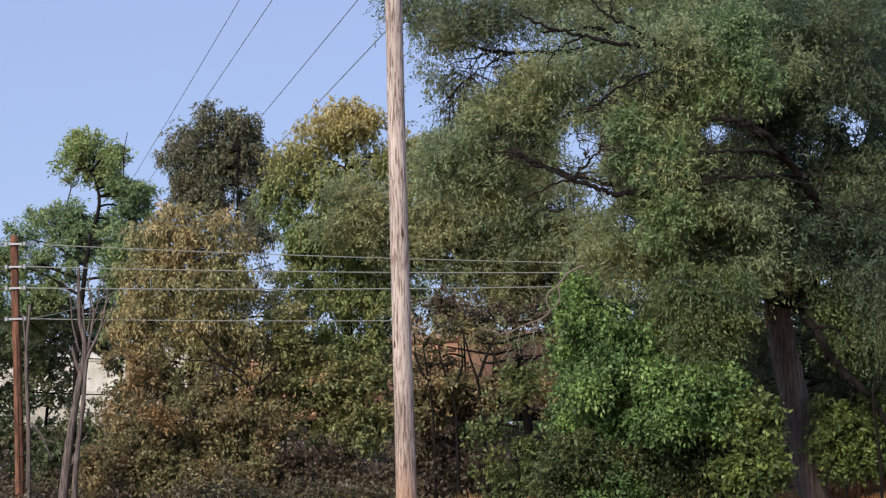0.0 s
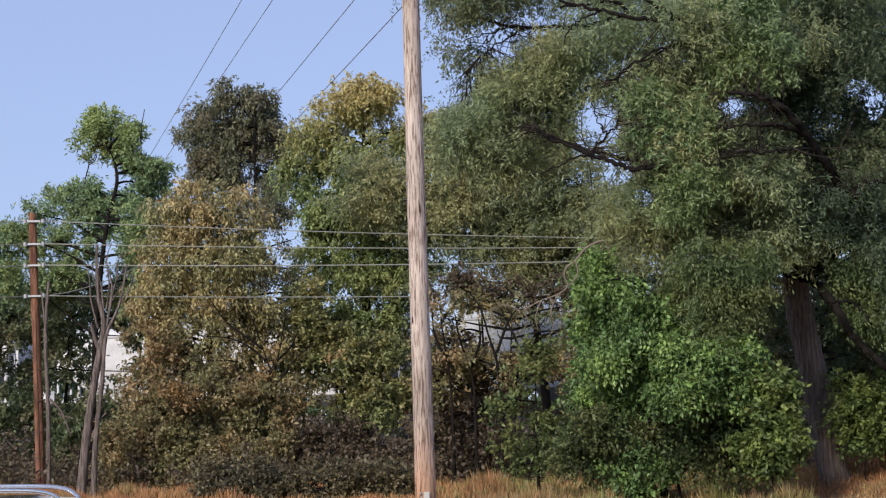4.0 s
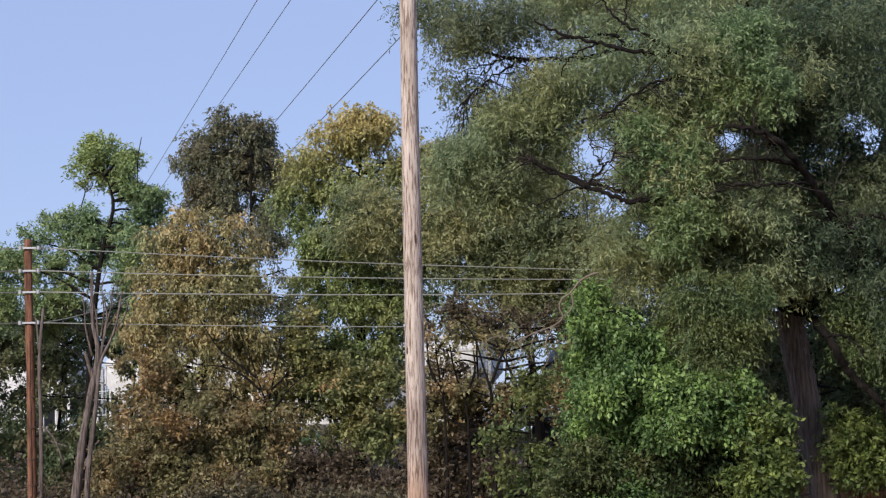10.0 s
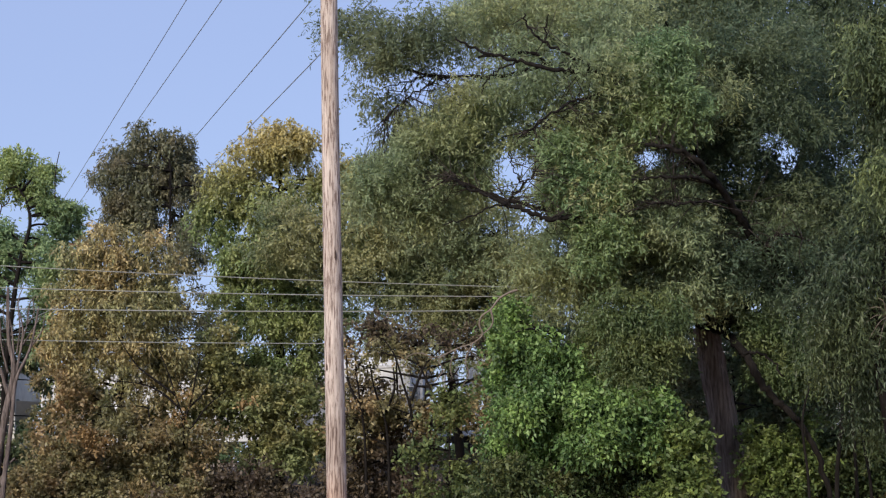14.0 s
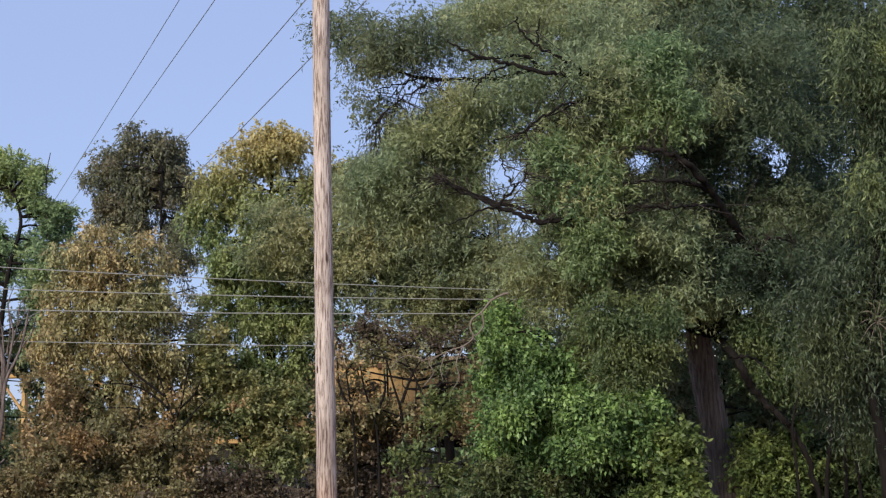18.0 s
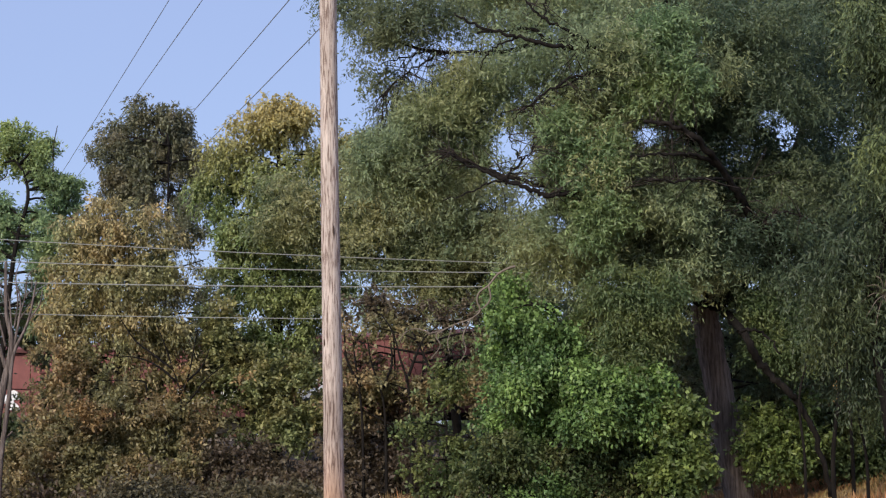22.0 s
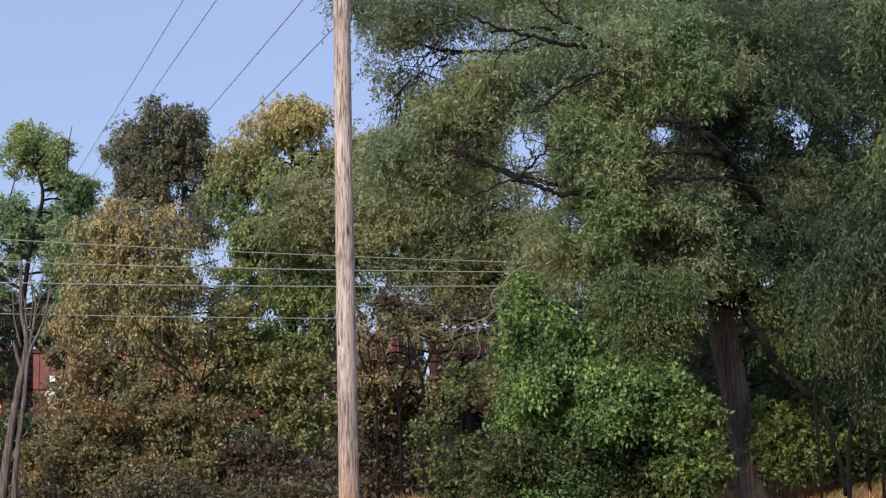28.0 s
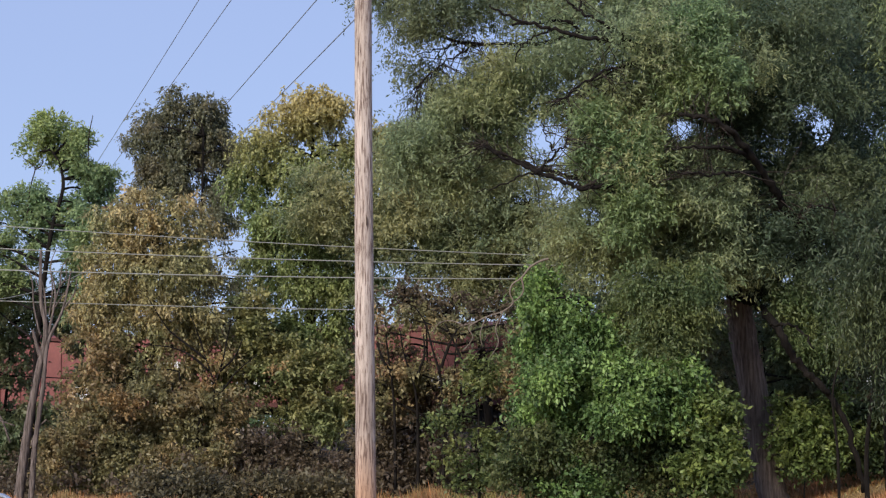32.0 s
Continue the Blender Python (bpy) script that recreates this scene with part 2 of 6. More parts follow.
SPRAY_TEAL = plain("teal_spray_paint", (0.16, 0.45, 0.42), 0.5)
REFLECTOR = plain("yellow_reflector", (0.75, 0.45, 0.05), 0.4)
AUTO_WHITE = plain("white_car_paint", (0.8, 0.81, 0.83), 0.18)
AUTO_GLASS = plain("tinted_car_glass", (0.02, 0.025, 0.03), 0.06)
AUTO_TRIM = plain("black_car_trim", (0.02, 0.02, 0.022), 0.5)
CHROME = plain("satin_silver_rail", (0.62, 0.63, 0.66), 0.25, 0.9)
TYRE = plain("tyre_rubber", (0.025, 0.025, 0.025), 0.85)
LAMP_RED = plain("red_lamp_lens", (0.4, 0.02, 0.02), 0.2)
LAMP_CLEAR = plain("clear_lamp_lens", (0.7, 0.7, 0.72), 0.1)


def ground_material():
    m, n, l, bs = material("verge_ground")
    a = noise_node(n, l, 0.12, 5)
    b = noise_node(n, l, 2.5, 6)
    c = noise_node(n, l, 18, 4)
    ca = ramp(n, [(0.35, (0.19, 0.14, 0.06)), (0.5, (0.28, 0.175, 0.08)), (0.66, (0.34, 0.20, 0.10))])
    cb = ramp(n, [(0.3, (0.10, 0.075, 0.045)), (0.7, (0.36, 0.25, 0.13))])
    l.new(a.outputs[0], ca.inputs[0])
    l.new(b.outputs[0], cb.inputs[0])
    l.new(mixed(n, l, ca.outputs[0], cb.outputs[0], 0.5), bs.inputs["Base Color"])
    bs.inputs["Roughness"].default_value = 0.95
    bp = n.new("ShaderNodeBump")
    bp.inputs["Strength"].default_value, bp.inputs["Distance"].default_value = 0.8, 0.06
    l.new(c.outputs[0], bp.inputs["Height"])
    l.new(bp.outputs[0], bs.inputs["Normal"])
    return m


GROUND = ground_material()
BALLAST = rough_material("railway_ballast", (0.05, 0.042, 0.04), (0.15, 0.128, 0.12), 8, None, 0.95, 0, 1.0, 16)


# ---------------------------------------------------------------- mesh helpers
def mesh_object(name, verts, faces, mat, parent=None, smooth=False):
    me = bpy.data.meshes.new(name)
    me.from_pydata([tuple(v) for v in verts], [], [tuple(f) for f in faces])
    me.materials.append(mat)
    if smooth:
        me.polygons.foreach_set("use_smooth", [True] * len(me.polygons))
    me.update()
    ob = new(name, me)
    ob.parent = parent
    return ob


def part(name, bm, mat, parent=None, label="", smooth=False):
    me = bpy.data.meshes.new(name)
    bm.normal_update()
    bm.to_mesh(me)
    bm.free()
    me.materials.append(mat)
    if smooth:
        me.polygons.foreach_set("use_smooth", [True] * len(me.polygons))
    ob = new(name, me)
    ob.parent = parent
    if label:
        tagged(ob, label)
    return ob


def box_bm(x0, x1, y0, y1, z0, z1, bevel=0.0):
    bm = bmesh.new()
    bmesh.ops.create_cube(bm, size=1)
    for v in bm.verts:
        v.co = Vector(((x0 + x1) / 2 + v.co.x * (x1 - x0), (y0 + y1) / 2 + v.co.y * (y1 - y0), (z0 + z1) / 2 + v.co.z * (z1 - z0)))
    if bevel:
        bmesh.ops.bevel(bm, geom=bm.edges[:], offset=bevel, segments=1, affect="EDGES")
    return bm


def rod_bm(a, b, r, sides=8, r2=None):
    a, b = Vector(a), Vector(b)
    bm = bmesh.new()
    bmesh.ops.create_cone(bm, cap_ends=True, segments=sides, radius1=r, radius2=r if r2 is None else r2, depth=(b - a).length)
    m = Matrix.Translation((a + b) / 2) @ (b - a).to_track_quat("Z", "Y").to_matrix().to_4x4()
    bmesh.ops.transform(bm, matrix=m, verts=bm.verts)
    return bm


def spline(points, steps):
    """A smooth way through a few points."""
    p = [np.array(q, float) for q in points]
    p = [2 * p[0] - p[1]] + p + [2 * p[-1] - p[-2]]
    out = []
    for i in range(1, len(p) - 2):
        for s in range(steps):
            t = s / steps
            a, b, c, d = p[i - 1], p[i], p[i + 1], p[i + 2]
            out.append(0.5 * (2 * b + (c - a) * t + (2 * a - 5 * b + 4 * c - d) * t * t + (3 * b - a - 3 * c + d) * t ** 3))
    out.append(p[-2])
    return np.array(out)


def tube_data(way, r0, r1, sides=8, rough=0.0, rng=None, flare=0.0):
    way = np.asarray(way, float)
    n = len(way)
    verts, faces = [], []
    for i in range(n):
        d = way[min(i + 1, n - 1)] - way[max(i - 1, 0)]
        d = d / (np.linalg.norm(d) + 1e-9)
        side = np.cross(d, (0, 1, 0)) if abs(d[1]) < 0.9 else np.cross(d, (1, 0, 0))
        side /= np.linalg.norm(side)
        up = np.cross(side, d)
        k = i / (n - 1)
        r = r0 + (r1 - r0) * k + flare * r0 * max(0, 1 - k * 6) ** 2
        for s in range(sides):
            a = 2 * math.pi * s / sides
            rr = r * (1 + (rng.uniform(-rough, rough) if rng else 0))
            verts.append(way[i] + rr * (math.cos(a) * side + math.sin(a) * up))
    for i in range(n - 1):
        for s in range(sides):
            t = (s + 1) % sides
            faces.append((i * sides + s, i * sides + t, (i + 1) * sides + t, (i + 1) * sides + s))
    faces.append(tuple(range(sides))[::-1])
    faces.append(tuple((n - 1) * sides + s for s in range(sides)))
    return verts, faces


def tube(name, way, r0, r1, mat, parent=None, sides=8, rough=0.0, rng=None, flare=0.0):
    return mesh_object(name, *tube_data(way, r0, r1, sides, rough, rng, flare), mat, parent, True)


def tubes(name, ways, mat, parent, sides=4):
    verts, faces = [], []
    for way, r0, r1 in ways:
        v, f = tube_data(way, r0, r1, sides)
        o = len(verts)
        verts += v
        faces += [tuple(i + o for i in q) for q in f]
    return mesh_object(name, verts, faces, mat, parent, True)


def unit(a):
    return a / (np.linalg.norm(a, axis=-1, keepdims=True) + 1e-9)


def leaf_mesh(name, base, axis, length, width, rng, mat, parent=None, fold=0.25):
    """One folded, pointed blade of four corners for each base point."""
    n = len(base)
    axis = unit(axis)
    side = unit(np.cross(axis, rng.normal(size=(n, 3)) + np.array([-0.25, -0.45, 0.7])))
    nrm = np.cross(side, axis)
    ln = (length * rng.uniform(0.6, 1.25, n))[:, None]
    wd = (width * rng.uniform(0.6, 1.25, n))[:, None]
    v = np.empty((n, 4, 3), np.float32)
    v[:, 0] = base
    v[:, 1] = base + axis * ln * 0.45 + side * wd * 0.5 + nrm * wd * fold
    v[:, 2] = base + axis * ln
    v[:, 3] = base + axis * ln * 0.45 - side * wd * 0.5 + nrm * wd * fold
    me = bpy.data.meshes.new(name)
    me.vertices.add(4 * n)
    me.vertices.foreach_set("co", v.ravel())
    me.loops.add(4 * n)
    me.loops.foreach_set("vertex_index", np.arange(4 * n, dtype=np.int32))
    me.polygons.add(n)
    me.polygons.foreach_set("loop_start", np.arange(0, 4 * n, 4, dtype=np.int32))
    me.materials.append(mat)
    me.update(calc_edges=True)
    ob = new(name, me)
    ob.parent = parent
    return ob


def boughs(blobs, rng, clumps, swell=1.12, flat=1.0):
    """Clump centres spread through the boughs, more of them near the outside; the share of each bough follows its size."""
    b = np.array(blobs, float)
    vol = (b[:, 3] * b[:, 3] * b[:, 4]) ** 0.75
    pick = rng.choice(len(b), clumps, p=vol / vol.sum())
    d = unit(rng.normal(size=(clumps, 3)))
    r = rng.uniform(0, 1, clumps) ** 0.45
    size = np.stack([b[pick, 3], b[pick, 3] * flat, b[pick, 4]], 1) * swell
    return b[pick, :3] + d * r[:, None] * size, d, size


def airy(base, parent, gaps, rng):
    """Which leaves stay: gaps are cut along the camera's lines of sight, given by a middle point (x, y, z), half width
    and half height, widening away from the eye.
    """
    p = base + np.array(parent.location)
    keep = np.ones(len(p), bool)
    edge = rng.uniform(0.45, 1.15, len(p))
    for x, y, z, w, h in gaps:
        k = y / p[:, 1]
        far = ((p[:, 0] * k - x) / w) ** 2 + (((p[:, 2] - EYE) * k + EYE - z) / h) ** 2
        keep &= far > edge
    return keep


def crown(blobs, rng, mat, parent, clumps, sprays, per, length, width, twig=0.35, clump=0.3, droop=0.2, flat=1.0, name="crown", swell=1.12, gaps=(), leave=0.14):
    """Leaves in sprays, sprays in clumps, clumps in boughs; most of those in the sight-line gaps are dropped."""
    c, out, size = boughs(blobs, rng, clumps, swell, flat)
    n = clumps * sprays
    c = np.repeat(c, sprays, 0)
    out = np.repeat(out, sprays, 0)
    s = c + rng.normal(size=(n, 3)) * clump * np.array([1, 1, 0.6])
    d = unit(out * 0.6 + rng.normal(size=(n, 3)) * 0.7 + np.array([0, 0, -droop]))
    m = n * per
    u = np.tile(np.linspace(0.05, 1, per), n) + rng.uniform(-0.05, 0.05, m)
    dd = np.repeat(d, per, 0)
    base = np.repeat(s, per, 0) + dd * (u * twig)[:, None] + np.array([0, 0, -1.0]) * (droop * twig * u * u)[:, None] * 0.6
    base += rng.normal(size=(m, 3)) * 0.03
    axis = dd * 0.5 + rng.normal(size=(m, 3)) * 0.75 + np.array([0, 0, -droop * 0.8])
    if len(gaps):
        keep = airy(base, parent, gaps, rng) | (np.repeat(rng.uniform(0, 1, n), per) < leave)
        base, axis = base[keep], axis[keep]
    return leaf_mesh(name, base, axis, length, width, rng, mat, parent), s


def branch_set(root, blobs, rng, parent, mat, r0=0.09, every=1, bend=0.5, twigs_to=None):
    """A limb from the nearest point of the trunk's way to each bough."""
    root = np.asarray(root, float)
    for b in blobs[::every]:
        e = np.array(b[:3], float)
        low = root[root[:, 2] < e[2] + 0.2]
        low = low if len(low) else root[:1]
        k = low[np.argmin(np.linalg.norm((low - e) * np.array([1, 1, 0.6]), axis=1))]
        mid = (k + e) / 2 + np.array([rng.uniform(-0.3, 0.3), rng.uniform(-0.3, 0.3), bend * rng.uniform(-0.2, 1) * 0.4])
        tube("limb", spline([k, mid, e], 5), r0, r0 * 0.3, mat, parent, 6)
    if twigs_to is not None:
        b = np.array(blobs, float)[:, :3]
        ways = []
        for q in twigs_to:
            k = b[np.argmin(np.linalg.norm(b - q, axis=1))]
            mid = (k + q) / 2 + rng.normal(size=3) * 0.12
            ways.append((np.array([k, mid, q]), 0.015, 0.005))
        tagged(tubes("fine_branching", ways, mat, parent, 3), kind="stuff")


def place(ob, x, y, z, label, category, group="", kind=""):
    ob.location = (x, y, z)
    return tagged(ob, label, category, group, kind)


def shift(points, x, y, z):
    return [(p[0] - x, p[1] - y, p[2] - z) + tuple(p[3:]) for p in points]


# ---------------------------------------------------------------- ground and railway
TRACK_AT, TRACK_WAY, RAIL_TOP = (-17.1, 87.0), (0.928, -0.371), 1.55
FIELD = -0.75


def off_track(x, y):
    return (x - TRACK_AT[0]) * -TRACK_WAY[1] + (y - TRACK_AT[1]) * TRACK_WAY[0]


def ease(a, b, v):
    k = np.clip((v - a) / (b - a), 0, 1)
    return k * k * (3 - 2 * k)


def land(x, y):
    """Height of the ground: the verge falls away from the eye, a bank lies to the right, the railway runs on an embankment."""
    z = FIELD * ease(2, 14, y) + 0 * x
    z = z + 0.95 * ease(7.0, 13.5, x) * ease(34, 44, y) * (1 - ease(56, 64, y))
    d = off_track(x, y)
    bank = 1.2 * np.clip((8.2 - np.abs(d)) / 5.2, 0, 1) - FIELD * np.clip((8.2 - np.abs(d)) / 5.2, 0, 1)
    z = z + bank
    return z + 0.05 * np.sin(x * 1.3 + 0.6 * y) * np.sin(y * 0.9 - 0.4 * x) * (1 - ease(5.2, 6.5, 8.2 - np.abs(d)))


def build_ground():
    xs = np.concatenate([-np.geomspace(2600, 60, 14), np.arange(-50, 51, 1.0), np.geomspace(60, 2600, 14)])
    ys = np.concatenate([-np.geomspace(2600, 12, 14), np.arange(-8, 125, 1.0), np.geomspace(132, 2600, 16)])
    gx, gy = np.meshgrid(xs, ys)
    v = np.stack([gx, gy, land(gx, gy)], -1).reshape(-1, 3)
    w = len(xs)
    f = [(j * w + i, j * w + i + 1, (j + 1) * w + i + 1, (j + 1) * w + i) for j in range(len(ys) - 1) for i in range(w - 1)]
    g = mesh_object("ground", v, f, GROUND, None, True)
    tagged(g, "dry grassy verge rising to a railway embankment", "ground", kind="structure")


def along(s, d, z):
    return (TRACK_AT[0] + TRACK_WAY[0] * s - TRACK_WAY[1] * d, TRACK_AT[1] + TRACK_WAY[1] * s + TRACK_WAY[0] * d, z)


def strip(name, s0, s1, profile, mat, step=1.0, wobble=0.0, seed=3):
    """A long body along the track from a cross profile of (across, height)."""
    rng = np.random.default_rng(seed)
    ss = np.arange(s0, s1 + step, step)
    v, k = [], len(profile)
    for s in ss:
        for d, z in profile:
            v.append(along(s, d + rng.uniform(-wobble, wobble), z + rng.uniform(-wobble, wobble) * 0.4))
    f = [(i * k + j, i * k + j + 1, (i + 1) * k + j + 1, (i + 1) * k + j) for i in range(len(ss) - 1) for j in range(k - 1)]
    return mesh_object(name, v, f, mat)


def build_railway():
    bed = strip("ballast_bed", -75, 95, [(-5.6, 0.1), (-4.6, 0.6), (-3.6, 1.0), (-2.4, 1.36), (0, 1.38), (2.4, 1.36), (3.6, 1.0), (5.6, 0.1)], BALLAST, 0.7, 0.12)
    tagged(bed, "grey crushed-stone ballast under the railway track", "ballast", kind="structure")
    rails = place(new("railway_track"), *along(0, 0, RAIL_TOP), "rusty steel railway track on wooden sleepers", "railway track", kind="structure")
    rails.rotation_euler[2] = math.atan2(TRACK_WAY[1], TRACK_WAY[0])
    for side in (-0.75, 0.75):
        part("rail", box_bm(-75, 95, side - 0.036, side + 0.036, -0.17, 0.0, 0.01), RAIL, rails)
    rng = random.Random(5)
    me = None
    for i in range(280):
        s = -72 + i * 0.58
        ob = part("sleeper", box_bm(-0.11, 0.11, -1.3, 1.3, -0.33, -0.16, 0.012), WOOD_TIE, rails) if me is None else new("sleeper", me)
        me = ob.data
        ob.parent = rails
        ob.location = (s, rng.uniform(-0.03, 0.03), 0)


# ---------------------------------------------------------------- railway wagons (x along the track, z from the rail top)
def bogie(parent, x):
    b = part("bogie", box_bm(x - 0.55, x + 0.55, -0.95, 0.95, 0.45, 0.72, 0.05), BOGIE, parent)
    for side in (-1, 1):
        bm = bmesh.new()
        y = side * 1.0
        prof = [(-1.25, 0.35), (-1.25, 0.62), (-0.5, 0.8), (0.5, 0.8), (1.25, 0.62), (1.25, 0.35), (0.9, 0.36), (0.45, 0.2), (-0.45, 0.2), (-0.9, 0.36)]
        lo = [bm.verts.new((x + px, y - 0.08, pz)) for px, pz in prof]
        hi = [bm.verts.new((x + px, y + 0.08, pz)) for px, pz in prof]
        bm.faces.new(lo)
        bm.faces.new(hi[::-1])
        for i in range(len(prof)):
            j = (i + 1) % len(prof)
            bm.faces.new((lo[i], hi[i], hi[j], lo[j]))
        bmesh.ops.recalc_face_normals(bm, faces=bm.faces[:])
        part("side_frame", bm, BOGIE, b)
        for dx in (-0.88, 0.88):
            part("wheel", rod_bm((x + dx, side * 0.68, 0.46), (x + dx, side * 0.82, 0.46), 0.46, 20), RUST, b)
    return b


def ladder(parent, x, y, z0, z1, rungs, mat, wide=0.45):
    lad = part("ladder", rod_bm((x - wide / 2, y, z0), (x - wide / 2, y, z1), 0.022, 6), mat, parent)
    part("stile", rod_bm((x + wide / 2, y, z0), (x + wide / 2, y, z1), 0.022, 6), mat, lad)
    for i in range(rungs):
        z = z0 + (i + 0.5) * (z1 - z0) / rungs
        part("rung", rod_bm((x - wide / 2, y, z), (x + wide / 2, y, z), 0.018, 6), mat, lad)


def coupler(parent, half):
    for s in (-1, 1):
        part("coupler", box_bm(s * half - 0.45, s * half + 0.45, -0.14, 0.14, 0.68, 0.98, 0.04), BOGIE, parent)


def blotch(rng, x, z, w, h, y, mat, parent, turns=9):
    """A swirl of sprayed paint, a few centimetres of lettering-like curve that spells nothing."""
    pts = [(x + rng.uniform(-w, w) / 2, 0, z + rng.uniform(-h, h) / 2) for _ in range(turns)]
    way = spline(pts, 5)
    v, f = [], []
    t = rng.uniform(0.10, 0.17)
    for i, p in enumerate(way):
        d = way[min(i + 1, len(way) - 1)] - way[max(i - 1, 0)]
        n = np.array([-d[2], 0, d[0]])
        n = n / (np.linalg.norm(n) + 1e-6) * t
        lift = 0.0004 * i
        v += [(p[0] + n[0], y - lift, p[2] + n[2]), (p[0] - n[0], y - lift, p[2] - n[2]), (p[0] - n[0], y + 0.004, p[2] - n[2]), (p[0] + n[0], y + 0.004, p[2] + n[2])]
    for i in range(len(way) - 1):
        a, b = 4 * i, 4 * i + 4
        f += [(a, a + 1, b + 1, b), (a + 1, a + 2, b + 2, b + 1), (a + 3, a, b, b + 3)]
    return mesh_object("graffiti", v, f, mat, parent)


def bars(parent, x, z, rows, cols, w, h, y, mat):
    for r in range(rows):
        for c in range(cols):
            part("marking", box_bm(x + c * w * 1.35, x + c * w * 1.35 + w, y - 0.006, y + 0.004, z - r * h * 1.5, z - r * h * 1.5 + h), mat, parent)


def boxcar(length, paint, end_paint, label):
    half = length / 2 - 0.75
    car = tagged(new("boxcar"), label, "boxcar", "wagons of the freight train")
    bm = bmesh.new()
    prof = [(-1.55, 1.05), (-1.55, 4.3), (-1.35, 4.42), (0, 4.62), (1.35, 4.42), (1.55, 4.3), (1.55, 1.05)]
    lo = [bm.verts.new((-half, y, z)) for y, z in prof]
    hi = [bm.verts.new((half, y, z)) for y, z in prof]
    bm.faces.new(lo[::-1])
    bm.faces.new(hi)
    for i in range(len(prof)):
        j = (i + 1) % len(prof)
        bm.faces.new((lo[i], lo[j], hi[j], hi[i]))
    bmesh.ops.recalc_face_normals(bm, faces=bm.faces[:])
    part("body", bm, paint, car)
    part("eave_rail", box_bm(-half, half, -1.60, -1.552, 4.18, 4.34), end_paint, car)
    part("side_sill", box_bm(-half, half, -1.60, -1.552, 0.92, 1.12), end_paint, car)
    part("underframe", box_bm(-half + 0.1, half - 0.1, -0.6, 0.6, 0.6, 1.045), BOGIE, car)
    rib = None
    for i in range(17):
        x = -half + 0.3 + i * (2 * half - 0.6) / 16
        if abs(x) < 1.9:
            continue
        if rib is None:
            rib = part("side_rib", box_bm(-0.05, 0.05, -1.60, -1.552, 1.13, 4.17, 0.012), paint, car)
            rib.location.x = x
        else:
            o = new("side_rib", rib.data)
            o.parent, o.location.x = car, x
    door = part("door", box_bm(-1.75, 1.75, -1.68, -1.605, 1.1, 4.1, 0.02), paint, car, "plug door with horizontal pressings")
    for i in range(5):
        part("door_rib", box_bm(-1.65, 1.65, -1.735, -1.682, 1.4 + i * 0.58, 1.52 + i * 0.58, 0.02), end_paint, door)
    for x in (-0.9, -0.3, 0.3, 0.9):
        part("lock_rod", rod_bm((x, -1.755, 1.15), (x, -1.755, 4.05), 0.022, 6), end_paint, door)
    part("door_track", box_bm(-4.2, 4.2, -1.72, -1.604, 4.11, 4.17), end_paint, car)
    for s in (-1, 1):
        for i in range(8):
            z = 1.3 + i * 0.38
            part("end_pressing", box_bm(min(s * half, s * (half + 0.09)), max(s * half, s * (half + 0.09)), -1.42, 1.42, z, z + 0.2, 0.035), end_paint, car)
        ladder(car, s * (half - 0.35), -1.66, 1.0, 4.2 if s > 0 else 2.4, 8 if s > 0 else 4, end_paint)
        bogie(car, s * (half - 2.1))
    coupler(car, half + 0.35)
    return car


